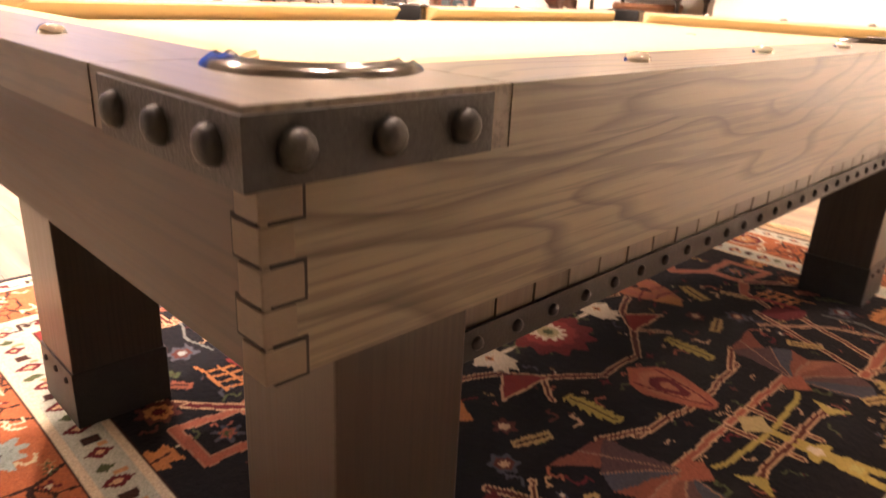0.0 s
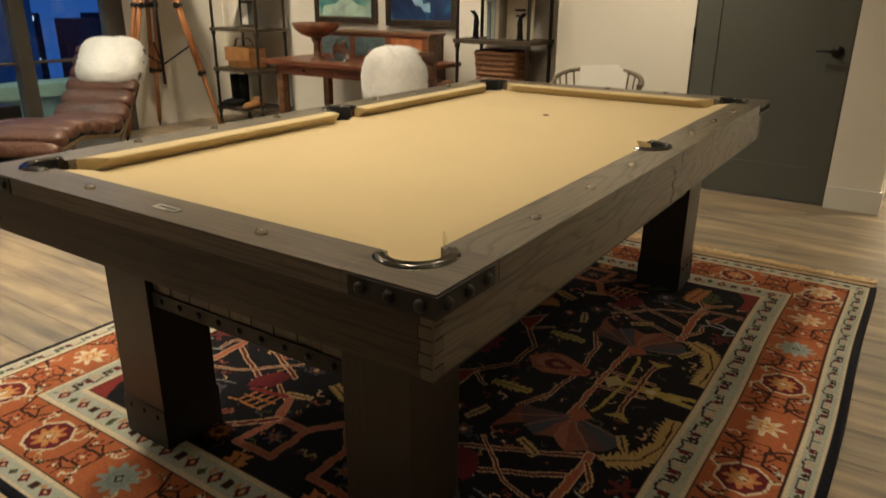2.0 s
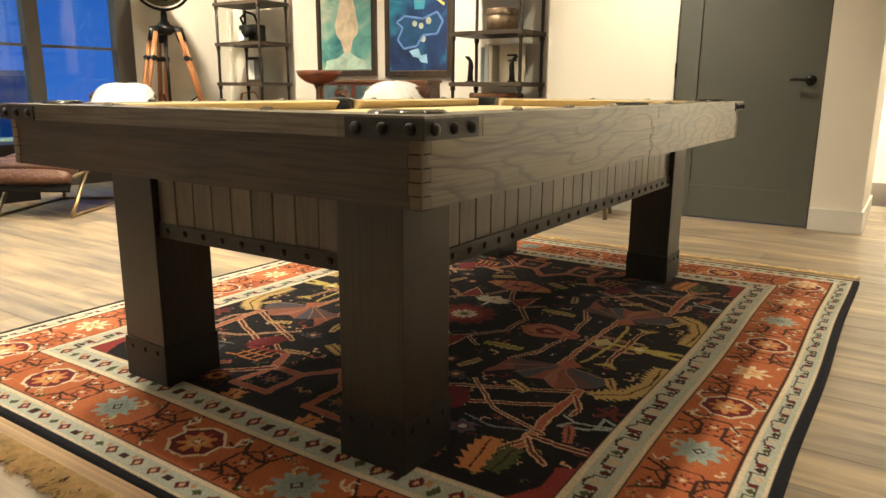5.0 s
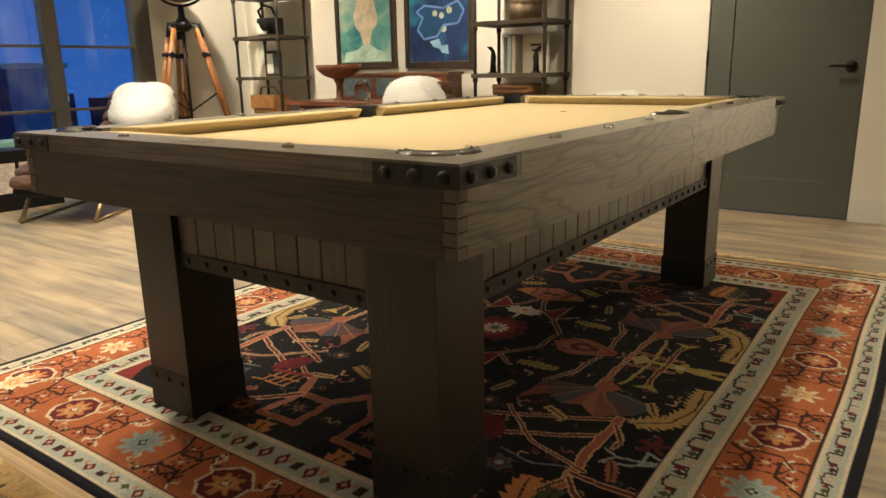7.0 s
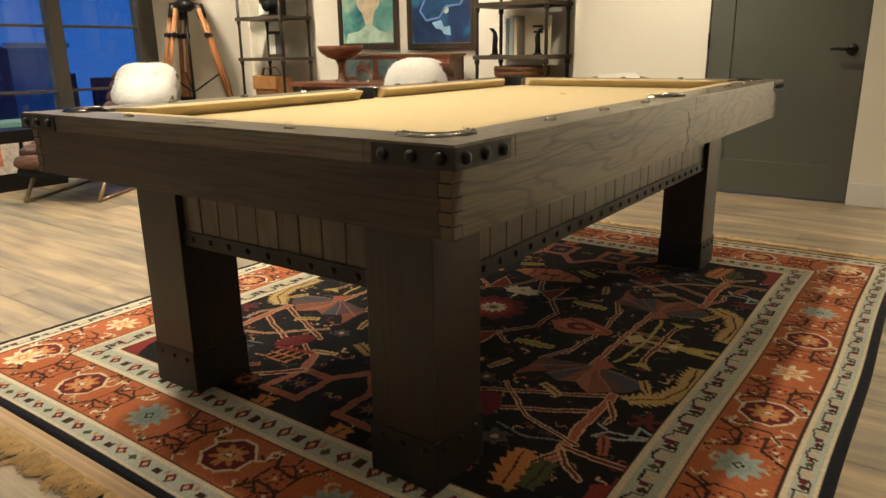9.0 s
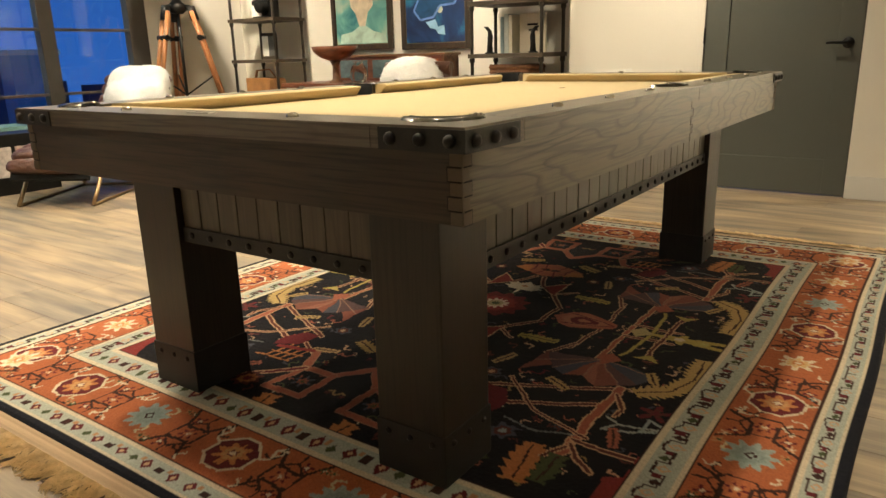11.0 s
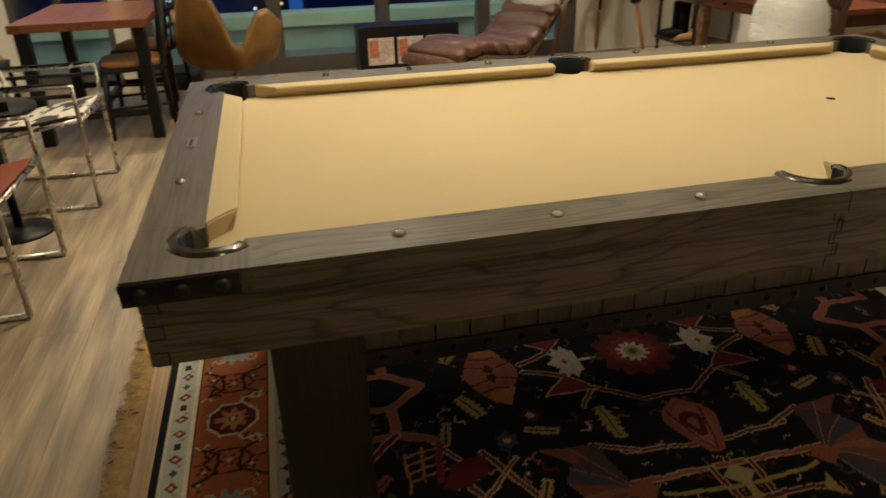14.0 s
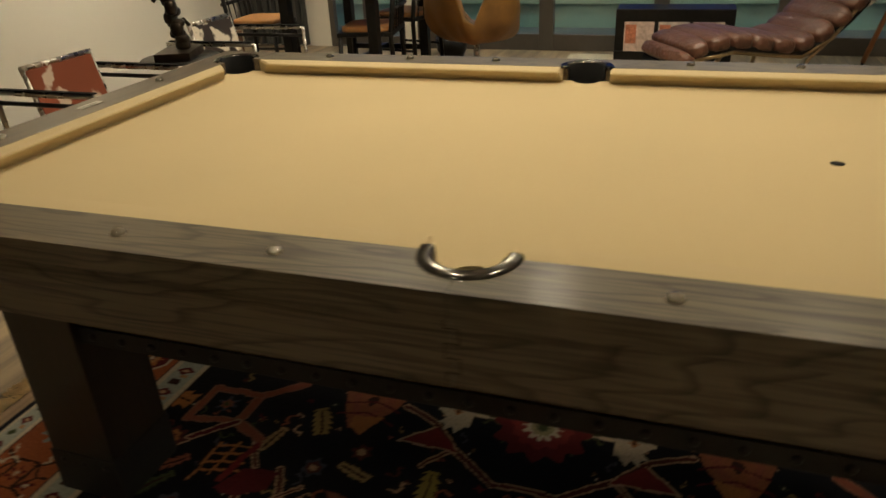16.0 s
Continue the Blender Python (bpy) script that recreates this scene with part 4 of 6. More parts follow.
def skirt(n, a, b_, place, mat_axis):
    w = (b_ - a) / n
    for k in range(n):
        p0, p1 = a + k * w + 0.0015, a + (k + 1) * w - 0.0015
        part("slat", place(p0, p1, SK0 + random.uniform(0, 0.0015), SK0 + 0.02, SKS0 + 0.004, LOW + 0.01), slat_oak, table, world=True)
    strip = part("skirt_strip", place(a, b_, SK0 - 0.005, SK0 + 0.0, SKS0, SKS1), iron, table, "riveted blackened steel strip", world=True)
    return strip, w


for fx in (0, 1):
    a, b_ = LEG0 + LEG, L - LEG0 - LEG
    st, w = skirt(24, a, b_, lambda p0, p1, d0, d1, z0, z1: mirror(box(-d1, -d0, p0, p1, z0, z1, 0.0015), fx, 0), "Y")
    for k in range(24):
        part("rivet", mirror(add_dome(bm_new(), Matrix.Translation((-SK0 + 0.005, a + (k + 0.5) * w, (SKS0 + SKS1) / 2)) @ Matrix.Rotation(radians(90), 4, "Y"), 0.0095, 0.007, 8), fx, 0), iron, st, world=True)
for fy in (0, 1):
    a, b_ = LEG0 + LEG, W - LEG0 - LEG
    st, w = skirt(9, a, b_, lambda p0, p1, d0, d1, z0, z1: mirror(box(-p1, -p0, d0, d1, z0, z1, 0.0015), 0, fy), "X")
    for k in range(9):
        part("rivet", mirror(add_dome(bm_new(), Matrix.Translation((-a - (k + 0.5) * w, SK0 - 0.005, (SKS0 + SKS1) / 2)) @ Matrix.Rotation(radians(90), 4, "X"), 0.0095, 0.007, 8), 0, fy), iron, st, world=True)

# ---- door, skirting, hall ----
door = thing("door_1", "closed grey-green panelled door with black lever handle", "door", -0.30, DOOR_Y, 0, kind="structure")
DX0, DX1, DH = -0.752, 0.152, 2.40
dy = DOOR_Y + 0.012
b = box(DX0, DX0 + 0.145, dy, dy + 0.04, 0.008, DH, 0.002)
add_box(b, DX1 - 0.125, DX1, dy, dy + 0.04, 0.008, DH, 0.002)
add_box(b, DX0 + 0.145, DX1 - 0.125, dy, dy + 0.04, 0.008, 0.23, 0.002)
add_box(b, DX0 + 0.145, DX1 - 0.125, dy, dy + 0.04, DH - 0.16, DH, 0.002)
part("leaf", b, door_paint, door, world=True)
part("panel", box(DX0 + 0.13, DX1 - 0.11, dy + 0.013, dy + 0.035, 0.21, DH - 0.14), door_paint, door, world=True)
b = box(DX0 - 0.006, DX0 - 0.001, dy - 0.006, dy + 0.05, 0, DH + 0.01)
add_box(b, DX1 + 0.001, DX1 + 0.006, dy - 0.006, dy + 0.05, 0, DH + 0.01)
add_box(b, DX0, DX1, dy - 0.006, dy + 0.05, DH + 0.003, DH + 0.015)
part("jamb", b, frame_dark, door, "dark door jamb", world=True)
black_metal = surface("matt_black_metal", (0.016, 0.015, 0.014), 0.42, metal=0.6, vary=0.3, scale=30, bump=0.05)
h = part("handle", lathe([(0, 0), (0.033, 0), (0.033, 0.006), (0.028, 0.010), (0.012, 0.012), (0.011, 0.045), (0, 0.046)], 24, Matrix.Translation((0.083, dy, 0.935)) @ Matrix.Rotation(radians(90), 4, "X")), black_metal, door, "matt black lever handle", world=True)
part("lever", tube([(0.083, dy - 0.042, 0.935), (0.05, dy - 0.047, 0.937), (0.0, dy - 0.047, 0.940), (-0.03, dy - 0.044, 0.936)], [0.011, 0.010, 0.009, 0.007], 10), black_metal, h, world=True)
for z in (0.25, 1.0, 2.1):
    part("hinge", tube([(DX0 - 0.004, dy - 0.008, z - 0.05), (DX0 - 0.004, dy - 0.008, z + 0.05)], 0.007, 8), black_metal, door, world=True)
b = box(BUMP_X, DX0 - 0.008, DOOR_Y - 0.014, DOOR_Y, 0, 0.14, 0.002)
add_box(b, DX1 + 0.008, HALL_X + 0.014, DOOR_Y - 0.014, DOOR_Y, 0, 0.14, 0.002)
add_box(b, HALL_X, HALL_X + 0.014, DOOR_Y, DOOR_Y + 0.9, 0, 0.14, 0.002)
add_box(b, WIN_X, BUMP_X - 0.014, BACK_Y - 0.014, BACK_Y, 0, 0.14, 0.002)
add_box(b, BUMP_X - 0.014, BUMP_X, DOOR_Y + 0.002, BACK_Y - 0.014, 0, 0.14, 0.002)
add_box(b, WIN_X + 0.1, EAST_X, SOUTH_Y, SOUTH_Y + 0.014, 0, 0.14, 0.002)
add_box(b, 0.25, 0.264, DOOR_Y + 0.92, 7.19, 0, 0.14, 0.002)
structure("baseboard", b, trim_paint, "plain white painted baseboard", "baseboard")
structure("door_2", box(0.252, 0.275, 5.25, 6.2, 0.0, 2.3, 0.003), door_paint, "dark grey hall door, shut", "door")

# ---- window wall ----
pane_glass = glass("window_glass", (0.93, 0.97, 0.97))
win = thing("window_1", "floor-to-ceiling dark bronze framed window onto the dusk", "window", WIN_X, 1.2, 0, kind="structure")
POSTS = (-0.76, 0.35, 1.31, 2.26, 3.10)
for i, y in enumerate(POSTS):
    w = 0.09 if i in (0, 4) else 0.062
    part("mullion", box(WIN_X - 0.06, WIN_X + 0.035, y - w, y + w, 0.0, CEIL, 0.004), frame_dark, win, world=True)
for y0, y1 in zip(POSTS[:-1], POSTS[1:]):
    for z in (0.68, 1.21, 1.74, 2.27):
        part("glazing_bar", box(WIN_X - 0.025, WIN_X + 0.018, y0 + 0.05, y1 - 0.05, z - 0.012, z + 0.012, 0.003), frame_dark, win, world=True)
    part("bottom_rail", box(WIN_X - 0.055, WIN_X + 0.03, y0 + 0.05, y1 - 0.05, 0.0, 0.14, 0.004), frame_dark, win, world=True)
    pn = part("pane", box(WIN_X - 0.008, WIN_X - 0.002, y0 + 0.05, y1 - 0.05, 0.13, CEIL), pane_glass, win, world=True)
    pn.visible_shadow = False
wall_dark = surface("dark_curtain_cloth", (0.055, 0.055, 0.052), 0.95, vary=0.3, scale=4, grain=60, stretch=(1, 1, 0.1), bump=0.3)
b = box(WIN_X - 0.15, WIN_X, 3.19, BACK_Y + 0.15, -0.01, CEIL)
add_box(b, WIN_X - 0.15, WIN_X, SOUTH_Y - 0.15, -1.92, -0.01, CEIL)
add_box(b, WIN_X - 0.15, WIN_X + 0.02, -1.92, -1.76, -0.01, CEIL)
add_box(b, WIN_X - 0.15, WIN_X + 0.02, -0.98, -0.85, -0.01, CEIL)
structure("wall_west", b, wall_paint, "white wall between dark framed windows", "wall")
dw = thing("window_2", "dark glazed door between white wall piers", "window", WIN_X, -1.37, 0, kind="structure")
for y in (-1.74, -1.37, -1.0):
    part("mullion", box(WIN_X - 0.06, WIN_X + 0.01, y - 0.03, y + 0.03, 0, CEIL, 0.003), frame_dark, dw, world=True)
for z in (0.06, 0.95, 1.9):
    part("glazing_bar", box(WIN_X - 0.05, WIN_X + 0.005, -1.75, -0.99, z - 0.04, z + 0.04, 0.003), frame_dark, dw, world=True)
pn = part("pane", box(WIN_X - 0.03, WIN_X - 0.024, -1.75, -0.99, 0.05, CEIL), pane_glass, dw, world=True)
pn.visible_shadow = False
cur = bm_new()
n = 60
pts = [(WIN_X + 0.07 + 0.028 * math.sin(k * 0.9) + 0.01 * math.sin(k * 2.3), -2.70 + 0.72 * k / n) for k in range(n + 1)]
add_prism(cur, pts + [(x - 0.006, y) for x, y in pts[::-1]], 0.02, CEIL - 0.03)
tagged(part("curtain", cur, wall_dark), "dark grey full-length curtain in soft folds", "curtain")

# ---- outside ----
parapet = surface("painted_parapet", (0.20, 0.30, 0.26), 0.8, vary=0.12, scale=2, grain=60)
cap_mat = surface("stone_coping", (0.33, 0.40, 0.30), 0.8, vary=0.12, scale=3, grain=60)
deck = surface("terrace_tiles", (0.10, 0.11, 0.11), 0.6, vary=0.2, scale=3)
structure("ground", box(-9.0, WIN_X - 0.15, -7, 9, -0.14, -0.04), deck, "dark tiled terrace floor outside", "terrace")
structure("parapet", box(-7.35, -7.05, -7, 9, -0.04, 0.20), parapet, "low grey-green terrace parapet wall", "parapet")
structure("parapet_coping", box(-7.40, -7.0, -7, 9, 0.204, 0.34, 0.01), cap_mat, "pale coping on the terrace parapet", "coping")
# Added fill light with no visible source; brightens and greens the parapet.
outdoor = bpy.data.lights.new("terrace_fill", "AREA")
outdoor.shape, outdoor.size, outdoor.size_y, outdoor.energy, outdoor.color = "RECTANGLE", 8.0, 0.3, 70, (0.72, 1.0, 0.88)
ol = new("terrace_fill", outdoor)
ol.matrix_basis = look((WIN_X - 0.35, 1.0, 2.6), (-7.0, 1.0, 0.1))
# The dull blue puts dusk haze into the wall colour.
night = surface("dusk_haze_city_walls", (0.035, 0.05, 0.085), 0.9, vary=0.4, scale=0.3, bump=0)
lit = [glow("lit_window_warm", (1.0, 0.62, 0.28), 1.2), glow("lit_window_cool", (0.55, 0.85, 1.0), 1.2)]
crng = random.Random(3)
for k in range(22):
    y0 = -46 + k * 5.2 + crng.uniform(-1.5, 1.5)
    xx, wd, hh = crng.uniform(-75, -52), crng.uniform(4, 8), crng.uniform(-2.0, 1.2)
    tower = thing("city_building", "dark distant city building with few lit windows", "building", xx, y0, -24, group="skyline")
    part("wall", box(xx - 3, xx + 3, y0 - wd / 2, y0 + wd / 2, -24, hh), night, tower, world=True)
    part("roof", box(xx - 2, xx + 2, y0 - wd / 4, y0 + wd / 4, hh, hh + 0.4), night, tower, world=True)
    for j in range(crng.randrange(8, 18)):
        wy, wz, s = y0 + crng.uniform(-0.45, 0.45) * wd, hh - crng.uniform(0.4, 5), crng.uniform(0.08, 0.22)
        part("window", box(xx + 3, xx + 3.03, wy - s, wy + s, wz - s, wz + s), lit[crng.randrange(2)], tower, world=True)
sign_house = thing("city_building", "dark distant city building with a pink neon sign", "building", -51, 19.5, -24, group="skyline")
part("wall", box(-53, -50, 17.5, 21.5, -24, 1.6), night, sign_house, world=True)
part("neon_sign", box(-50, -49.9, 18.6, 20.4, 1.25, 1.55), glow("pink_neon", (1.0, 0.05, 0.35), 3.0), sign_house, "glowing pink neon sign", world=True)
lbm = box(-30, -29, 12.6, 14.4, -20, 1.3)
kiosk = thing("rooftop_block", "pale teal lit rooftop block across the street", "building", -29.5, 13.5, -20)
part("wall", lbm, surface("teal_render", (0.10, 0.22, 0.26), 0.8), kiosk, world=True)
part("roof", box(-30.1, -28.9, 12.5, 14.5, 1.3, 1.5), cap_mat, kiosk, world=True)

# ---- pictures ----
frame_wood = wood("dark_picture_frame", (0.075, 0.05, 0.03), (0.03, 0.02, 0.014), "Z", rings=5, rough=0.4)


def canvas(name, c0, c1, c2, scale):
    m, n, l, p = nodes_of(name)
    tc, n1, n2 = n.new("ShaderNodeTexCoord"), n.new("ShaderNodeTexNoise"), n.new("ShaderNodeTexNoise")
    n1.inputs["Scale"].default_value, n1.inputs["Detail"].default_value, n1.inputs["Distortion"].default_value = scale, 6, 0.8
    n2.inputs["Scale"].default_value, n2.inputs["Detail"].default_value = 160, 3
    l.new(tc.outputs["Object"], n1.inputs[0])
    l.new(tc.outputs["Object"], n2.inputs[0])
    r = n.new("ShaderNodeValToRGB")
    r.color_ramp.elements[0].position, r.color_ramp.elements[0].color = 0.34, (*c0, 1)
    r.color_ramp.elements[1].position, r.color_ramp.elements[1].color = 0.66, (*c2, 1)
    e = r.color_ramp.elements.new(0.5)
    e.color = (*c1, 1)
    l.new(n1.outputs["Fac"], r.inputs[0])
    l.new(r.outputs[0], p.inputs["Base Color"])
    p.inputs["Roughness"].default_value = 0.5
    bp = n.new("ShaderNodeBump")
    bp.inputs["Strength"].default_value, bp.inputs["Distance"].default_value = 0.3, 0.002
    l.new(n2.outputs["Fac"], bp.inputs["Height"])
    l.new(bp.outputs[0], p.inputs["Normal"])
    return m


def picture(x0, x1, z0, z1, label, mat):
    th = thing("framed_painting", label, "painting", (x0 + x1) / 2, BACK_Y, z0, group="paintings on the wall")
    y1, y0, f = BACK_Y - 0.002, BACK_Y - 0.04, 0.05
    for a in ((x0, x0 + f, z0, z1), (x1 - f, x1, z0, z1), (x0 + f, x1 - f, z0, z0 + f), (x0 + f, x1 - f, z1 - f, z1)):
        part("frame_bar", box(a[0], a[1], y0, y1, a[2], a[3], 0.006), frame_wood, th, world=True)
    part("inner_lip", box(x0 + f - 0.004, x1 - f + 0.004, y0 + 0.012, y1, z0 + f - 0.004, z1 - f + 0.004), surface("gilt_lip", (0.20, 0.15, 0.07), 0.4, metal=0.5), th, world=True)
    cv = part("canvas", box(x0 + f + 0.006, x1 - f - 0.006, y0 + 0.009, y1 - 0.004, z0 + f + 0.006, z1 - f - 0.006), mat, th, world=True)
    return th, cv, y0 + 0.009


def dab(cv, pts, y, col, name="paint_shape"):
    """A flat patch of paint on a canvas; pts in x and z."""
    b = prism([(x, -z) for x, z in pts], 0, 0.0016, m=Matrix.Translation((0, y, 0)) @ Matrix.Rotation(radians(90), 4, "X") @ Matrix.Diagonal((1, -1, 1, 1)))
    bmesh.ops.recalc_face_normals(b, faces=b.faces[:])
    mt = dab.mats.setdefault(col, canvas("oil_paint", tuple(c * 0.75 for c in col), col, tuple(min(1, c * 1.2) for c in col), 9))
    return part(name, b, mt, cv, world=True)


dab.mats = {}
p1, c1_, y1_ = picture(-4.315, -3.585, 0.985, 2.12, "teal and cream abstract painting in a dark frame", canvas("teal_canvas", (0.02, 0.16, 0.19), (0.16, 0.40, 0.36), (0.52, 0.56, 0.42), 3.2))
kite = [(-3.96, 1.84), (-3.91, 1.84), (-3.86, 1.72), (-3.795, 1.45), (-3.80, 1.37), (-3.86, 1.32), (-3.90, 1.19), (-3.965, 1.19), (-4.01, 1.31), (-4.065, 1.37), (-4.08, 1.46), (-4.0, 1.70)]
dab(c1_, kite, y1_, (0.66, 0.55, 0.40))
dab(c1_, [(-4.22, 1.045), (-3.64, 1.045), (-3.66, 1.12), (-3.80, 1.15), (-3.89, 1.20), (-3.97, 1.20), (-4.06, 1.15), (-4.20, 1.13)], y1_, (0.46, 0.62, 0.52))
dab(c1_, [(-4.0, 1.9), (-3.9, 1.9), (-3.88, 2.04), (-4.02, 2.04)], y1_, (0.60, 0.58, 0.45))
p2, c2_, y2_ = picture(-3.475, -2.745, 0.975, 2.10, "deep blue abstract painting in a dark frame", canvas("blue_canvas", (0.006, 0.014, 0.055), (0.012, 0.04, 0.13), (0.03, 0.22, 0.36), 3.0))
loop = [(-3.33, 1.30), (-3.27, 1.40), (-3.34, 1.45), (-3.25, 1.50), (-3.05, 1.47), (-2.90, 1.52), (-2.84, 1.44), (-2.90, 1.34), (-3.05, 1.33), (-3.12, 1.24), (-3.26, 1.22)]
dab(c2_, loop, y2_, (0.012, 0.06, 0.15))
for q in range(len(loop)):
    (xa, za), (xb, zb) = loop[q], loop[(q + 1) % len(loop)]
    ln = math.hypot(xb - xa, zb - za)
    ox, oz = -(zb - za) / ln * 0.009, (xb - xa) / ln * 0.009
    dab(c2_, [(xa - ox, za - oz), (xb - ox, zb - oz), (xb + ox, zb + oz), (xa + ox, za + oz)], y2_ - 0.0012, (0.14, 0.24, 0.55), "paint_line")
dab(c2_, [(-3.36, 1.92), (-3.345, 1.94), (-2.82, 1.585), (-2.83, 1.565)], y2_ - 0.0012, (0.62, 0.56, 0.16), "paint_line")
dab(c2_, [(-3.14, 1.55), (-3.04, 1.55), (-3.0, 1.75), (-3.06, 1.95), (-3.16, 1.75)], y2_, (0.06, 0.30, 0.40))
dab(c2_, [(-3.10, 1.62), (-3.07, 1.62), (-3.06, 1.86), (-3.10, 1.86)], y2_ - 0.001, (0.52, 0.10, 0.10))
for x, z, r in ((-3.14, 1.43, 0.026), (-3.07, 1.41, 0.026), (-2.99, 1.45, 0.03), (-3.05, 1.30, 0.03)):
    dab(c2_, [(x + r * math.cos(k * 0.63), z + r * math.sin(k * 0.63)) for k in range(10)], y2_ - 0.001, (0.50, 0.50, 0.36))
for zz in (0, 1):
    dab(c2_, [(-3.20 + 0.09 * zz, 1.20 - 0.05 * zz), (-3.10 + 0.09 * zz, 1.22 - 0.05 * zz), (-3.06 + 0.06 * zz, 1.13 - 0.04 * zz), (-3.16 + 0.09 * zz, 1.15 - 0.05 * zz)], y2_ - 0.001, (0.30, 0.50, 0.66))

# ---- shelves ----
pipe = surface("dark_iron_pipe", (0.055, 0.047, 0.038), 0.5, metal=0.6, vary=0.3, scale=20, bump=0.15)
shelf_wood = wood("dark_shelf_board", (0.10, 0.075, 0.05), (0.045, 0.033, 0.022), "X", rings=5, rough=0.55)


def shelving(x0, label):
    th = thing("pipe_shelf", label, "shelf", x0, 3.90, 0, group="pipe shelves")
    for x in (0.0, 0.60):
        for y in (0.0, 0.36):
            po = part("post", tube([(x, y, 0.012), (x, y, 2.3)], 0.0135, 10), pipe, th)
            for z in SHELVES:
                part("collar", lathe([(0.015, -0.05), (0.021, -0.045), (0.021, -0.018), (0.015, -0.013)], 12, Matrix.Translation((x, y, z))), pipe, po)
            part("foot_flange", lathe([(0, 0), (0.036, 0), (0.036, 0.008), (0.016, 0.012), (0.016, 0.04)], 16, Matrix.Translation((x, y, 0))), pipe, po)
    for z in SHELVES:
        part("board", box(-0.025, 0.625, -0.025, 0.385, z - 0.014, z + 0.018, 0.003), shelf_wood, th)
    return th


SHELVES = (0.16, 0.53, 0.905, 1.29, 1.67, 2.05)
SA, SB = -5.28, -2.47
shelving(SA, "open iron-pipe shelf with dark boards, loosely filled")
shelving(SB, "open iron-pipe shelf with dark boards, books and baskets")


def book(x, y, z, w, d, h, col, label, rz=0.0):
    th = thing("book", label, "book", x, y, z, rz, group="books")
    mt = surface("book_cloth", col, 0.7, vary=0.08, grain=200)
    part("cover", box(-w / 2, w / 2, 0, d, 0, h, 0.002), mt, th)
    part("pages", box(-w / 2 + 0.004, w / 2 - 0.004, 0.006, d + 0.002, 0.004, h + 0.001), trim_paint, th)
    return th


def basket(x, y, z, w, d, h, col, label):
    th = thing("basket", label, "basket", x, y, z, group="baskets")
    mt = surface("woven_cane", col, 0.75, vary=0.35, scale=60, grain=160, bump=0.6)
    b = bm_new()
    rows = 8
    for k in range(rows):
        f = k / (rows - 1)
        ww, dd = w / 2 * (0.88 + 0.12 * f), d / 2 * (0.88 + 0.12 * f)
        ring = [(ww * math.copysign(abs(math.cos(a)) ** 0.4, math.cos(a)), dd * math.copysign(abs(math.sin(a)) ** 0.4, math.sin(a)), 0.012 + (h - 0.02) * f + 0.003 * math.sin(12 * a + k * 3.14)) for a in [2 * math.pi * q / 32 for q in range(33)]]
        add_tube(b, ring, h / rows * 0.62, 6, caps=False)
    part("weave", b, mt, th)
    # A near-black block fills the hollow, in place of the shade inside.
    part("inside", box(-w / 2 * 0.86, w / 2 * 0.86, -d / 2 * 0.86, d / 2 * 0.86, 0.004, h * 0.9), joint_dark, th)
    return th


def bird(x, y, z, s, rz):
    th = thing("bird_figurine", "small black metal bird figurine", "figurine", x, y, z, rz, group="figurines")
    part("body", tube([(0, 0, 0.05 * s), (0, 0.0, 0.35 * s), (0.02 * s, 0, 0.62 * s), (0.0, 0, 0.82 * s), (-0.12 * s, 0, 0.95 * s), (-0.26 * s, 0, 1.0 * s)], [0.13 * s, 0.10 * s, 0.11 * s, 0.075 * s, 0.07 * s, 0.015 * s], 10), black_metal, th)
    part("base", lathe([(0, 0), (0.2 * s, 0), (0.2 * s, 0.04 * s), (0.12 * s, 0.06 * s), (0, 0.06 * s)], 16), black_metal, th)


# things on the shelf beside the door wall
basket(SB + 0.30, 4.08, 0.548, 0.36, 0.28, 0.28, (0.22, 0.10, 0.045), "square brown wicker basket on the lower board")
for k, (c, w, hh) in enumerate((((0.20, 0.26, 0.28), 0.03, 0.27), ((0.46, 0.50, 0.48), 0.035, 0.29), ((0.60, 0.56, 0.46), 0.03, 0.28))):
    book(SB + 0.20 + 0.036 * k, 4.02, 0.923, w, 0.2, hh, c, "upright cloth-bound book on the shelf")
wb = thing("cover_book", "cream book standing cover-out, lettering unreadable", "book", SB + 0.42, 4.10, 0.923, 6)
part("cover", box(-0.105, 0.105, 0, 0.03, 0, 0.29, 0.003), surface("cream_cover", (0.62, 0.56, 0.44), 0.6, vary=0.05), wb)
for k in range(2):
    part("lettering", box(-0.04 + 0.01 * k, 0.045, -0.0015, 0.001, 0.20 - 0.04 * k, 0.215 - 0.04 * k), joint_dark, wb)
bird(SB + 0.12, 3.97, 0.923, 0.2, 0)
bird(SB + 0.50, 3.96, 0.923, 0.19, 180)
tin = thing("round_tin", "round patterned brown tin box with lid", "tin", SB + 0.34, 4.08, 1.308)
tm = surface("aged_tin", (0.17, 0.12, 0.075), 0.45, metal=0.4, vary=0.6, scale=25, bump=0.2)
part("body", lathe([(0, 0), (0.125, 0), (0.125, 0.13), (0, 0.13)], 32), tm, tin)
part("lid", lathe([(0.130, 0.125), (0.130, 0.16), (0.12, 0.17), (0, 0.172)], 32), tm, tin)
basket(SB + 0.28, 4.08, 1.688, 0.40, 0.26, 0.16, (0.33, 0.10, 0.05), "low red-brown woven basket")
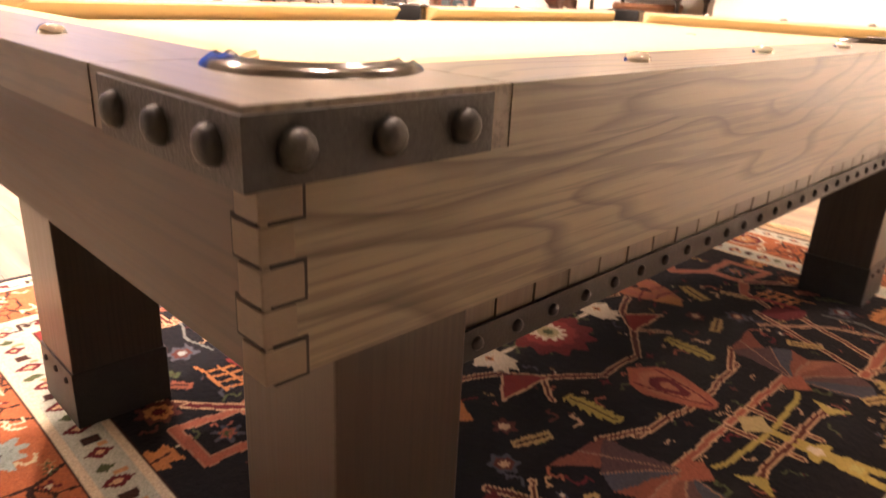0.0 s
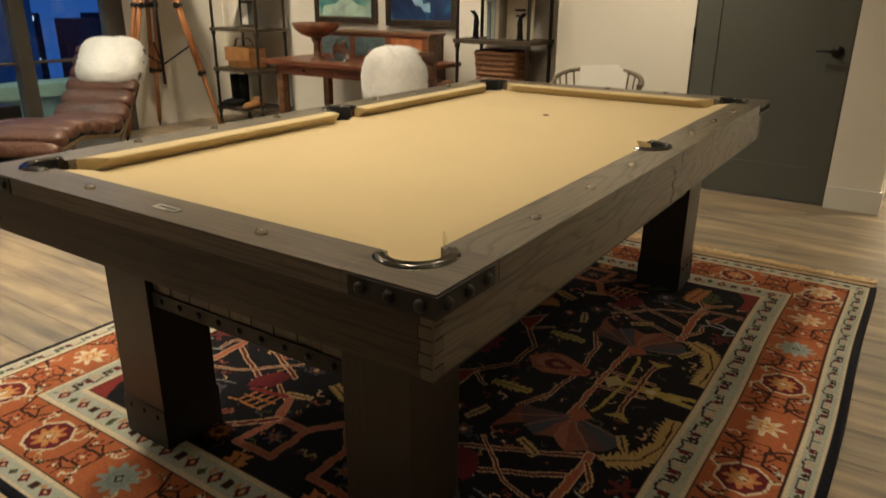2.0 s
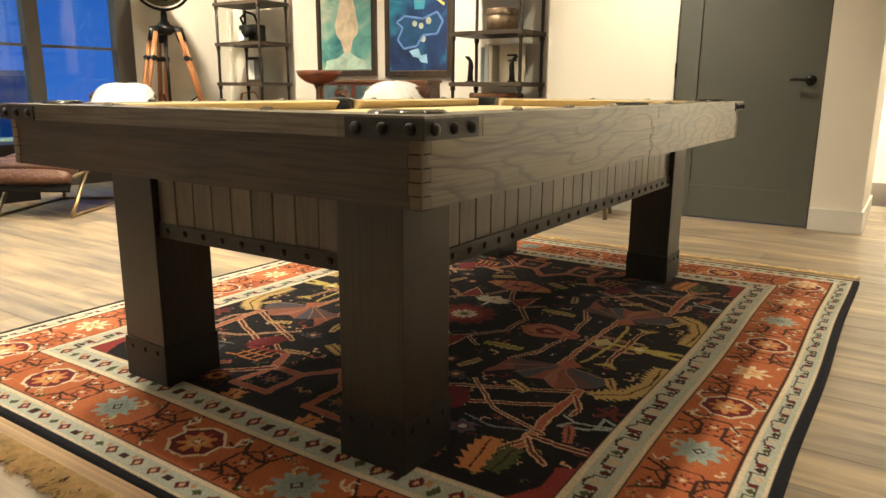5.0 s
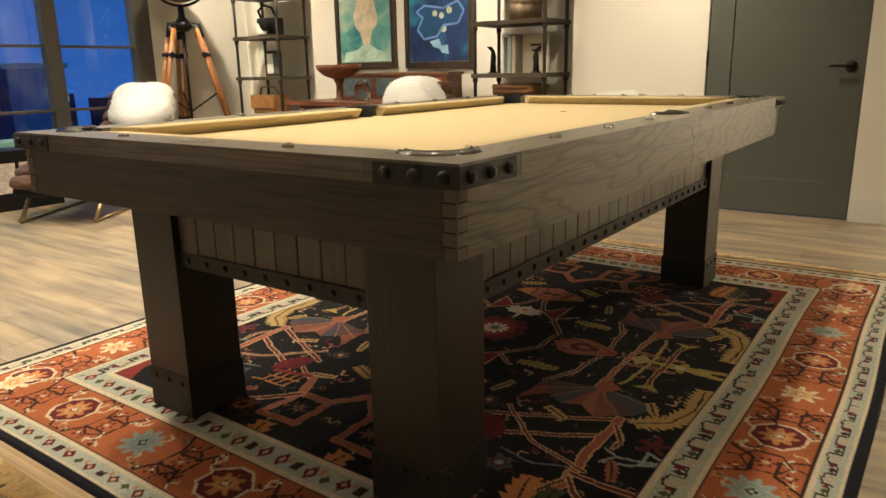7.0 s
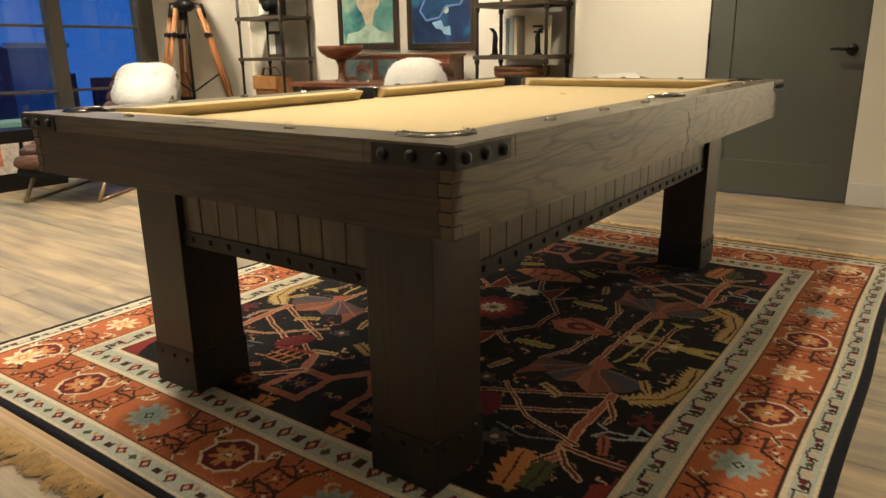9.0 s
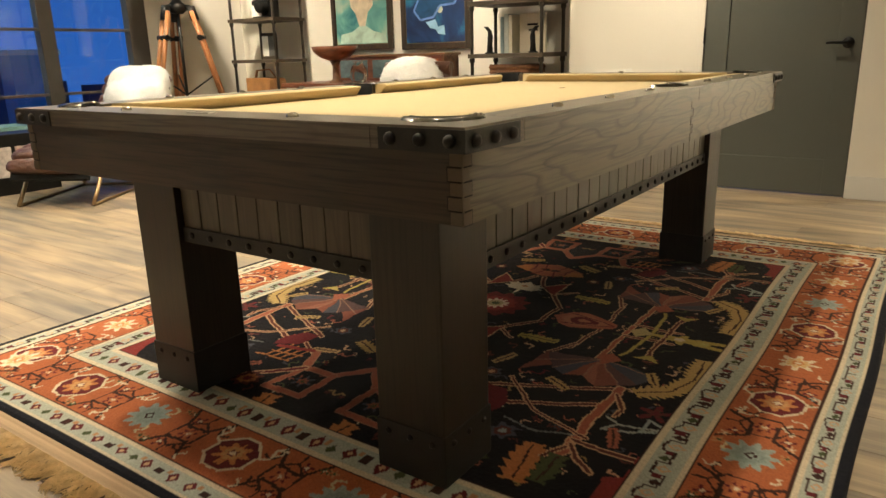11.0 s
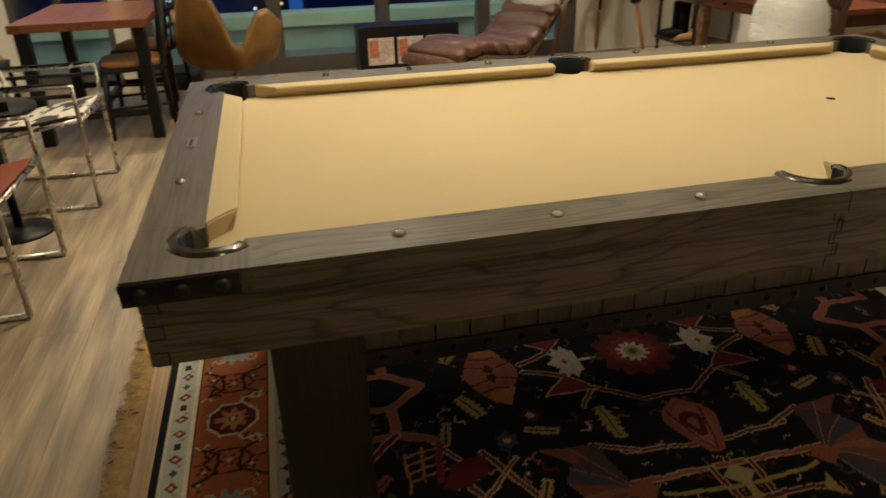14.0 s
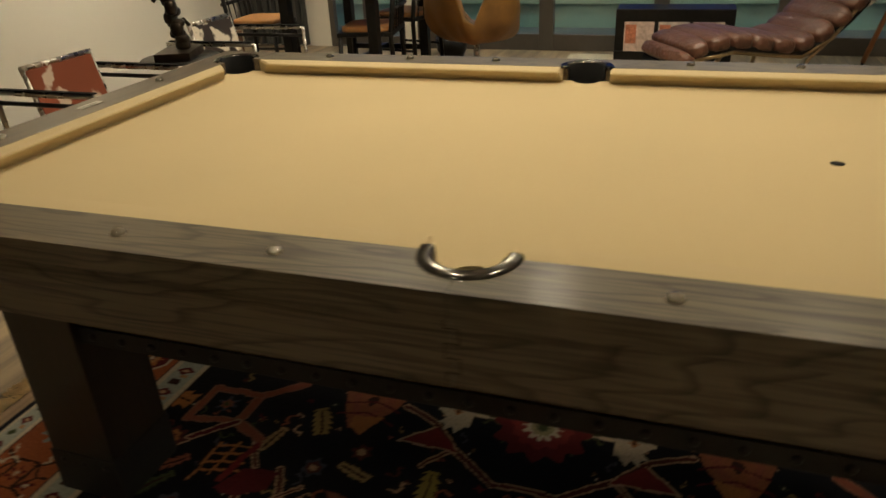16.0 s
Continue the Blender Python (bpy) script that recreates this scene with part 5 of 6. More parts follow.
# things on the shelf beside the lamp
cam_ = thing("old_camera", "black box camera with a white card leaning on it", "camera", SA + 0.33, 4.05, 1.308)
part("body", box(-0.12, 0.12, -0.06, 0.08, 0, 0.17, 0.015), black_metal, cam_)
part("bellows", lathe([(0.07, 0), (0.055, 0.05), (0.06, 0.06), (0.04, 0.09), (0, 0.09)], 20, Matrix.Translation((0.06, -0.06, 0.10)) @ Matrix.Rotation(radians(90), 4, "X")), black_leather, cam_)
part("strap", tube([(-0.10, 0, 0.15), (-0.13, -0.02, 0.24), (-0.03, -0.03, 0.29), (0.07, -0.02, 0.26), (0.11, 0, 0.15)], 0.012, 8), black_leather, cam_)
part("card", box(-0.07, 0.07, -0.115, -0.11, 0.0, 0.10, 0.001, Matrix.Rotation(radians(-8), 4, "X")), trim_paint, cam_, "white card")
pf = thing("photo_frame", "small dark photo frame with a pale print", "photo frame", SA + 0.33, 4.06, 0.923, 5)
part("frame", box(-0.10, 0.10, 0, 0.02, 0, 0.25, 0.004), frame_wood, pf)
part("print", box(-0.08, 0.0, -0.002, 0.001, 0.03, 0.22), trim_paint, pf)
part("mount", box(0.0, 0.08, -0.002, 0.001, 0.03, 0.22), hall_dark, pf)
vase = thing("white_bottle", "slim white ceramic bottle", "bottle", SA + 0.20, 4.02, 1.688)
part("body", lathe([(0, 0), (0.045, 0), (0.055, 0.06), (0.05, 0.16), (0.02, 0.21), (0.017, 0.27), (0.022, 0.28)], 20), trim_paint, vase)
jar = thing("brown_jar", "squat brown stoneware jar", "jar", SA + 0.44, 4.08, 1.688)
part("body", lathe([(0, 0), (0.06, 0), (0.085, 0.05), (0.08, 0.11), (0.05, 0.14), (0.055, 0.15)], 20), tm, jar)
tan_leather = surface("tan_leather", (0.36, 0.17, 0.06), 0.5, vary=0.3, scale=14, grain=260, bump=0.3)
bag = thing("satchel", "tan leather satchel lying on the shelf", "bag", SA + 0.30, 4.02, 0.548)
part("body", box(-0.17, 0.17, -0.10, 0.12, 0, 0.20, 0.04), tan_leather, bag)
part("flap", box(-0.172, 0.172, -0.115, -0.10, 0.07, 0.20, 0.007), tan_leather, bag)
part("strap", tube([(-0.16, 0, 0.18), (-0.10, -0.02, 0.27), (0.08, -0.02, 0.28), (0.16, 0, 0.18)], 0.014, 8, flat=0.4), tan_leather, bag)
for k, (dx, mt, lb) in enumerate(((0.10, black_leather, "tall black leather boot"), (0.22, black_leather, "tall black leather boot"), (0.42, tan_leather, "low yellow-tan leather boot"))):
    bt = thing("boot", lb, "boot", SA + dx, 3.98, 0.178, group="boots")
    hgt = 0.30 if k < 2 else 0.10
    part("shaft", tube([(0, 0.05, 0.04), (0, 0.05, hgt)], [0.045, 0.05], 14), mt, bt)
    part("foot", tube([(0, 0.09, 0.035), (0, 0.0, 0.04), (0, -0.10, 0.03), (0, -0.15, 0.022)], [0.035, 0.045, 0.04, 0.018], 12, flat=0.8), mt, bt)
    part("sole", box(-0.04, 0.04, -0.15, 0.10, 0, 0.012, 0.004), black_metal, bt)

# ---- places of loose things ----
WCX, WCY, WCZ = -1.25, 3.70, 0.765
HC1, HC2 = (-1.77, -0.95, 180), (-2.86, -0.90, 180)
STX, STY = -2.37, -0.96

# ---- desk ----
red_wood = wood("red_mahogany", (0.30, 0.105, 0.045), (0.13, 0.04, 0.02), "X", rings=7, rough=0.33, spec=0.5)
old_wood = wood("old_brown_wood", (0.26, 0.13, 0.06), (0.11, 0.05, 0.025), "X", rings=7, rough=0.45)
desk = thing("writing_desk", "red-brown wooden desk under the paintings", "desk", -3.35, 3.8, 0)
part("top", box(-4.12, -2.62, 3.42, 4.20, 0.685, 0.72, 0.006), red_wood, desk, world=True)
part("apron", box(-4.02, -2.72, 3.50, 4.12, 0.60, 0.685), old_wood, desk, world=True)
for x in (-4.02, -2.78):
    for y in (3.50, 4.06):
        part("leg", prism([(x, y), (x + 0.06, y), (x + 0.06, y + 0.06), (x, y + 0.06)], 0.0, 0.62), old_wood, desk, world=True)
for k in range(2):
    dr = part("drawer", box(-3.98 + 0.65 * k, -3.37 + 0.65 * k, 3.488, 3.52, 0.61, 0.678, 0.004), red_wood, desk, world=True)
    part("knob", lathe([(0, 0), (0.008, 0), (0.008, 0.012), (0.014, 0.02), (0, 0.026)], 12, Matrix.Translation((-3.68 + 0.65 * k, 3.488, 0.645)) @ Matrix.Rotation(radians(90), 4, "X")), black_metal, dr, world=True)
hutch = thing("painted_chest", "low wooden display case, its glass front made as coloured panels", "chest", -3.38, 4.05, 0.72)
part("back", box(-0.60, 0.60, 0.10, 0.125, 0, 0.20), old_wood, hutch)
part("top", box(-0.62, 0.62, -0.10, 0.135, 0.20, 0.222, 0.004), old_wood, hutch)
for x in (-0.60, 0.575):
    part("end", box(x, x + 0.025, -0.09, 0.12, 0, 0.20), old_wood, hutch)
part("front", box(-0.575, 0.575, -0.085, -0.07, 0, 0.20), red_wood, hutch)
# Opaque panels stand for the display case's glass front: two teal, one red-brown.
for x, c in ((-0.54, (0.10, 0.15, 0.16)), (-0.16, (0.09, 0.14, 0.15)), (0.22, (0.40, 0.14, 0.05))):
    part("panel", box(x, x + 0.32, -0.09, -0.083, 0.025, 0.175, 0.002), surface("case_panel_colour", c, 0.6, vary=0.5, scale=12, grain=60), hutch)
bowl = thing("wooden_bowl", "wide red-brown turned wooden bowl on a foot", "bowl", -3.64, 3.60, 0.70)
part("bowl", lathe([(0, 0.20), (0.05, 0.20), (0.12, 0.225), (0.175, 0.27), (0.195, 0.315), (0.187, 0.315), (0.165, 0.275), (0.10, 0.24), (0, 0.23)], 36), red_wood, bowl)
part("foot", lathe([(0, 0), (0.07, 0), (0.065, 0.02), (0.03, 0.05), (0.025, 0.15), (0.05, 0.205), (0, 0.206)], 24), old_wood, bowl)
jug = thing("glass_jug", "small clear glass jug on the desk", "jug", -3.44, 3.66, 0.72)
part("body", lathe([(0, 0.002), (0.06, 0.002), (0.075, 0.05), (0.06, 0.12), (0.04, 0.15), (0.045, 0.17)], 24), glass("jug_glass", (0.85, 0.93, 0.92)), jug)

# ---- sheepskin and seats ----
fleece_mat = surface("white_fleece", (0.96, 0.945, 0.91), 0.95, vary=0.06, scale=30, grain=300, bump=0.4, spec=0.1)
fleece_bsdf = fleece_mat.node_tree.nodes["Principled BSDF"]
fleece_bsdf.inputs["Subsurface Weight"].default_value = 0.6
fleece_bsdf.inputs["Subsurface Radius"].default_value = (0.03, 0.03, 0.028)
brown_leather = surface("worn_brown_leather", (0.105, 0.042, 0.026), 0.34, vary=0.45, scale=9, grain=38, bump=0.4, col2=(0.135, 0.06, 0.036))
for nd in brown_leather.node_tree.nodes:
    if nd.type == "BUMP":
        nd.inputs["Strength"].default_value, nd.inputs["Distance"].default_value = 0.9, 0.010
steel = surface("brushed_steel", (0.55, 0.52, 0.47), 0.28, metal=1.0, vary=0.1, scale=20, bump=0.05)
bronze = surface("bronze_bar", (0.30, 0.22, 0.13), 0.35, metal=0.9, vary=0.2, scale=20, bump=0.05)


def fleece(bm, shape, count, length, seed):
    """Tufts over a body; shape(a, b) gives a point and its outward way for a, b in 0..1."""
    fr = random.Random(seed)
    for k in range(count):
        p, nrm = shape(fr.random(), fr.random())
        p, nrm = Vector(p), Vector(nrm).normalized()
        side = nrm.orthogonal().normalized()
        side.rotate(Matrix.Rotation(fr.uniform(0, 6.28), 3, nrm))
        tip = p + nrm * length * fr.uniform(0.5, 1.1) + side * length * fr.uniform(0, 0.6) + Vector((0, 0, -length * 0.25))
        o = nrm.cross(side)
        w = length * fr.uniform(0.16, 0.30)
        base = [p + side * w, p + (-0.5 * side + 0.87 * o) * w, p + (-0.5 * side - 0.87 * o) * w]
        v = [bm.verts.new(q) for q in base] + [bm.verts.new(tip)]
        for i in range(3):
            f = bm.faces.new((v[i], v[(i + 1) % 3], v[3]))
            f.smooth = True
    return bm


def super_shape(cx, cy, cz, rx, ry, rz, e=0.6, m=None):
    """A rounded block as a sampled surface."""
    def f(a, b):
        th, ph = 2 * math.pi * a, math.asin(2 * b - 1)
        c = lambda t: math.copysign(abs(math.cos(t)) ** e, math.cos(t))
        s = lambda t: math.copysign(abs(math.sin(t)) ** e, math.sin(t))
        p = Vector((cx + rx * c(ph) * c(th), cy + ry * c(ph) * s(th), cz + rz * s(ph)))
        nv = Vector((c(ph) * c(th) / rx, c(ph) * s(th) / ry, s(ph) / rz))
        if m is not None:
            return m @ p, m.to_3x3() @ nv
        return p, nv
    return f


def add_super(bm, f, nu_=24, nv_=12):
    g = [[bm.verts.new(f(i / nu_, 0.001 + 0.998 * j / nv_)[0]) for i in range(nu_)] for j in range(nv_ + 1)]
    for j in range(nv_):
        for i in range(nu_):
            q = bm.faces.new((g[j][i], g[j][(i + 1) % nu_], g[j + 1][(i + 1) % nu_], g[j + 1][i]))
            q.smooth = True
    bm.faces.new(g[0][::-1])
    bm.faces.new(g[-1])
    return bm


def blob(cx, cy, cz, rx, ry, rz, e=0.6, m=None):
    return add_super(bm_new(), super_shape(cx, cy, cz, rx, ry, rz, e, m))


# chaise: foot to head along +y in its own axes
chaise = thing("chaise_longue", "brown channel-tufted leather chaise longue with white sheepskin", "chaise longue", -4.22, 1.40, 0, 32)
prof = [(0.0, 0.27), (0.04, 0.345), (0.16, 0.385), (0.32, 0.40), (0.48, 0.385), (0.64, 0.345), (0.80, 0.325), (0.94, 0.355), (1.07, 0.435), (1.18, 0.525), (1.27, 0.615), (1.35, 0.70), (1.42, 0.785), (1.47, 0.845)]
for i in range(len(prof) - 1):
    (s0_, z0_), (s1_, z1_) = prof[i], prof[i + 1]
    an = math.atan2(z1_ - z0_, s1_ - s0_)
    ln = math.hypot(s1_ - s0_, z1_ - z0_)
    mt = Matrix.Translation((0, (s0_ + s1_) / 2, (z0_ + z1_) / 2 - 0.035)) @ Matrix.Rotation(an, 4, "X")
    part("padded_channel", add_super(bm_new(), super_shape(0, 0, 0, 0.285, ln * 0.60, 0.062, 0.55, mt), 28, 10), brown_leather, chaise)
for i in range(len(prof) - 1):
    (s0_, z0_), (s1_, z1_) = prof[i], prof[i + 1]
    an = math.atan2(z1_ - z0_, s1_ - s0_)
    ln = math.hypot(s1_ - s0_, z1_ - z0_)
    part("seat_slat", box(-0.265, 0.265, -ln * 0.5, ln * 0.5, -0.02, 0.02, 0, Matrix.Translation((0, (s0_ + s1_) / 2, (z0_ + z1_) / 2 - 0.085)) @ Matrix.Rotation(an, 4, "X")), black_leather, chaise)
for sx in (-0.26, 0.26):
    part("side_bar", tube([(sx, 0.06, 0.27), (sx, 0.34, 0.30), (sx, 0.66, 0.25), (sx, 0.85, 0.225), (sx, 1.05, 0.32), (sx, 1.4, 0.72)], 0.014, 8), bronze, chaise)
    part("front_leg", tube([(sx, 0.26, 0.30), (sx, 0.10, 0.10), (sx, 0.02, 0.008)], 0.014, 8), bronze, chaise)
    part("floor_bar", tube([(sx, 0.02, 0.012), (sx, 0.45, 0.012), (sx, 0.85, 0.012)], 0.011, 8), bronze, chaise)
    part("rear_leg", tube([(sx, 0.85, 0.010), (sx, 0.90, 0.20), (sx, 1.02, 0.30)], 0.014, 8), bronze, chaise)
part("cross_bar", tube([(-0.26, 0.85, 0.012), (0.26, 0.85, 0.012)], 0.011, 8), bronze, chaise)
hm = Matrix.Translation((0.035, 1.36, 0.695)) @ Matrix.Rotation(radians(50), 4, "X")
hs_ = super_shape(0, 0, 0, 0.25, 0.215, 0.115, 0.55, hm)
skin = tagged(part("sheepskin", fleece(add_super(bm_new(), hs_), hs_, 9000, 0.016, 2), fleece_mat), "fluffy white sheepskin over the chaise headrest", "sheepskin")
skin.matrix_basis = chaise.matrix_basis.copy()

# desk chair under a second sheepskin, its back to the room
dch = thing("desk_chair", "brown leather desk chair draped with a sheepskin", "chair", -2.40, 3.25, 0, 12)
part("seat", blob(0, 0.05, 0.45, 0.25, 0.25, 0.06, 0.5), brown_leather, dch)
part("backrest", blob(0, -0.20, 0.68, 0.24, 0.055, 0.19, 0.5, Matrix.Rotation(radians(0), 4, "X")), brown_leather, dch)
part("top_roll", tube([(-0.24, -0.21, 0.84), (0.24, -0.21, 0.84)], 0.045, 14), brown_leather, dch)
for sx in (-0.22, 0.22):
    for sy in (-0.2, 0.25):
        part("leg", tube([(sx, sy, 0.43), (sx * 1.08, sy * 1.1, 0.0)], [0.022, 0.016], 10), old_wood, dch)
    part("arm", tube([(sx * 1.1, -0.2, 0.66), (sx * 1.15, 0.05, 0.67), (sx * 1.1, 0.18, 0.62), (sx * 1.05, 0.2, 0.45)], 0.022, 10), old_wood, dch)
fs = super_shape(-0.035, -0.215, 0.68, 0.24, 0.125, 0.235, 0.75)
skin2 = tagged(part("sheepskin", fleece(add_super(bm_new(), fs), fs, 8000, 0.016, 5), fleece_mat), "thick white sheepskin hanging over a chair back", "sheepskin")
skin2.matrix_basis = dch.matrix_basis.copy()

# ---- tripod searchlight ----
tripod_wood = wood("varnished_tripod_wood", (0.56, 0.245, 0.095), (0.34, 0.13, 0.05), "Z", rings=5, rough=0.35)
TX, TY = -5.20, 3.24
tri = thing("searchlight_lamp", "old searchlight lamp on a wooden tripod", "floor lamp", TX, TY, 0)
hub = part("hub", lathe([(0, 1.34), (0.05, 1.34), (0.085, 1.37), (0.085, 1.41), (0.05, 1.44), (0.03, 1.47), (0.025, 1.56), (0, 1.56)], 20), black_metal, tri)
part("centre_rod", tube([(0, 0, 0.45), (0, 0, 1.36)], 0.014, 8), black_metal, tri)


def tripod_r(z):
    """How far a leg stands from the axis at a height."""
    return 0.13 + (1.37 - z) * 0.26


for an in (36, -84, 156):
    c, s = math.cos(radians(an)), math.sin(radians(an))
    px, py = -s * 0.03, c * 0.03
    for q in (-1, 1):
        part("leg_rail", tube([(tripod_r(z) * c + q * px, tripod_r(z) * s + q * py, z) for z in (1.36, 0.52)], 0.021, 8), tripod_wood, tri)
    part("lower_leg", tube([(tripod_r(z) * c, tripod_r(z) * s, z) for z in (0.80, 0.05)], 0.018, 8), tripod_wood, tri)
    part("spike", tube([(tripod_r(0.07) * c, tripod_r(0.07) * s, 0.07), (tripod_r(0.0) * c, tripod_r(0.0) * s, 0.0)], [0.016, 0.004], 8), black_metal, tri)
    part("top_bracket", tube([(0.06 * c, 0.06 * s, 1.40), (0.12 * c, 0.12 * s, 1.39)], 0.024, 10), black_metal, tri)
    part("top_clamp", tube([(tripod_r(z) * c, tripod_r(z) * s, z) for z in (1.40, 1.28)], 0.042, 10, flat=0.7), black_metal, tri)
    for z in (1.13, 0.55):
        part("clamp", tube([(tripod_r(z) * c + 1.9 * px, tripod_r(z) * s + 1.9 * py, z), (tripod_r(z) * c - 1.9 * px, tripod_r(z) * s - 1.9 * py, z)], 0.026, 10), black_metal, tri)
    part("spreader", tube([(0, 0, 0.62), (tripod_r(0.8) * c, tripod_r(0.8) * s, 0.80)], 0.008, 6), black_metal, tri)
HR, HZ = 0.23, 1.82
face = -30        # the drum's axis across the room
yk = [(0, HR * 1.13 * math.cos(radians(a)), HZ + HR * 1.13 * math.sin(radians(a))) for a in range(180, 361, 12)]
yoke = part("yoke", tube(yk, 0.013, 8, m=Matrix.Rotation(radians(face), 4, "Z")), black_metal, tri)
drum_mat = surface("bronzed_drum", (0.075, 0.065, 0.04), 0.32, metal=0.75, vary=0.4, scale=8, bump=0.1)
dm = Matrix.Translation((0, 0, HZ)) @ Matrix.Rotation(radians(face), 4, "Z") @ Matrix.Rotation(radians(84), 4, "Y")
drum = part("drum", lathe([(0, -0.20), (0.10, -0.19), (0.18, -0.14), (0.215, -0.06), (0.22, 0.10), (0.235, 0.11), (0.235, 0.14), (0.215, 0.14)], 36, dm), drum_mat, tri, "rounded bronzed lamp drum")
part("lens", lathe([(0.218, 0.118), (0.12, 0.132), (0, 0.138)], 36, dm), glass("lens_glass", (0.8, 0.8, 0.7), 0.1), drum)
part("reflector", lathe([(0.205, 0.10), (0.15, 0.0), (0.08, -0.07), (0, -0.09)], 30, dm), nickel_dark, drum)
for a in (0, 120, 240):
    part("cooling_fin", lathe([(0.222, -0.02), (0.232, -0.018), (0.232, -0.008), (0.222, -0.006)], 36, dm @ Matrix.Translation((0, 0, a / 3000))), drum_mat, drum)

# ---- woven chair by the door wall ----
wc = thing("woven_chair", "low grey woven-cane chair holding white papers", "chair", WCX, WCY, 0, 14)
cane = surface("grey_cane", (0.15, 0.12, 0.085), 0.7, vary=0.3, scale=40, bump=0.4)
part("top_rim", tube([(0.29 * math.cos(radians(a)), 0.24 * math.sin(radians(a)), WCZ - 0.07 + 0.075 * max(0, math.sin(radians(a))) ** 0.8) for a in range(-20, 201, 10)], 0.014, 8), cane, wc)
for k in range(17):
    a = radians(-16 + 212 * k / 16)
    zt = WCZ - 0.07 + 0.075 * max(0, math.sin(a)) ** 0.8
    part("spindle", tube([(0.24 * math.cos(a), 0.20 * math.sin(a), 0.42), (0.29 * math.cos(a), 0.24 * math.sin(a), zt)], 0.006, 6), cane, wc)
part("seat", lathe([(0, 0.38), (0.25, 0.38), (0.27, 0.40), (0.25, 0.43), (0, 0.42)], 28, Matrix.Diagonal((1, 0.85, 1, 1))), cane, wc)
for a in (40, 140, 220, 320):
    part("leg", tube([(0.2 * math.cos(radians(a)), 0.17 * math.sin(radians(a)), 0.39), (0.25 * math.cos(radians(a)), 0.22 * math.sin(radians(a)), 0)], 0.014, 8), cane, wc)
pap = thing("papers", "loose white papers propped in the woven chair", "papers", WCX, WCY + 0.05, 0.425, 14)
for k in range(3):
    part("sheet", box(-0.13, 0.13, -0.002, 0.0, 0.16, WCZ - 0.385 - 0.012 * k, 0, pose(0.01 * k, 0.05 - 0.03 * k, 0, -14, 4 * k - 4, 3 * k)), trim_paint, pap)

# ---- egg-shaped swivel chair on its mat ----
gold_leather = surface("golden_tan_leather", (0.21, 0.105, 0.026), 0.42, vary=0.35, scale=8, grain=200, bump=0.25)
SWX, SWY = -4.62, 0.0
cast_base = surface("dull_cast_metal", (0.24, 0.22, 0.19), 0.5, metal=0.7, vary=0.25, scale=20, bump=0.1)
sw = thing("swan_chair", "golden-tan leather swivel chair with curved wings", "chair", SWX, SWY, 0, 236)
shell = bm_new()
NU, NV = 36, 14
rows_ = []
for j in range(NV + 1):
    t = j / NV
    rg = []
    for i in range(NU):
        a = 2 * math.pi * i / NU
        back = max(0.0, math.cos(a - math.pi / 2)) ** 0.8      # back at +y
        wing = max(0.0, math.cos(2 * a)) ** 3 * (1 if abs(math.sin(a)) < 0.75 else 0)
        front = max(0.0, -math.sin(a)) ** 2
        rim = 0.47 + 0.40 * back + 0.17 * wing - 0.08 * front - 0.34 * math.sin(2 * a) ** 6 * (1 if math.sin(a) > 0 else 0.2)
        r = (0.33 + 0.06 * wing - 0.02 * front) * math.sin(min(1.0, t * 1.05) * math.pi / 2) ** 0.62
        z = 0.28 + (rim - 0.28) * t ** 1.7
        rg.append(shell.verts.new((r * math.cos(a) * (1.0 + 0.06 * t), r * math.sin(a) * 0.92 + 0.02 + 0.05 * back * t, z)))
    rows_.append(rg)
for j in range(NV):
    for i in range(NU):
        f = shell.faces.new((rows_[j][i], rows_[j][(i + 1) % NU], rows_[j + 1][(i + 1) % NU], rows_[j + 1][i]))
        f.smooth = True
bmesh.ops.remove_doubles(shell, verts=shell.verts[:], dist=1e-4)
bmesh.ops.recalc_face_normals(shell, faces=shell.faces[:])
so = part("shell", shell, gold_leather, sw)
sm = so.modifiers.new("thickness", "SOLIDIFY")
sm.thickness, sm.offset = 0.05, 0.0
part("seat_cushion", blob(0, -0.02, 0.345, 0.27, 0.25, 0.05, 0.7), gold_leather, sw)
part("stem", tube([(0, 0, 0.06), (0, 0, 0.30)], 0.023, 14), steel, sw)
for k in range(4):
    a = radians(45 + 90 * k)
    part("base_arm", tube([(0, 0, 0.075), (0.12 * math.cos(a), 0.12 * math.sin(a), 0.065), (0.33 * math.cos(a), 0.33 * math.sin(a), 0.022)], [0.055, 0.05, 0.032], 10, flat=0.3), cast_base, sw)
mat_ = thing("small_rug", "small woven mat in gold, red and olive with pale fringe", "rug", -4.22, -0.08, 0)
part("ground_weave", box(-0.68, 0.66, -0.285, 0.285, 0.001, 0.009), surface("gold_wool", (0.36, 0.19, 0.05), 0.95, vary=0.3, scale=25, grain=300), mat_)
wools = [surface("dyed_wool", c, 0.95, vary=0.5, scale=40) for c in ((0.22, 0.05, 0.03), (0.12, 0.10, 0.04), (0.05, 0.045, 0.04), (0.36, 0.15, 0.05), (0.10, 0.045, 0.025))]
part("field", box(-0.56, 0.54, -0.21, 0.21, 0.0085, 0.0100), wools[4], mat_)
for sy in (-0.255, 0.243):
    part("border_stripe", box(-0.64, 0.62, sy, sy + 0.012, 0.0085, 0.0100), wools[0], mat_)
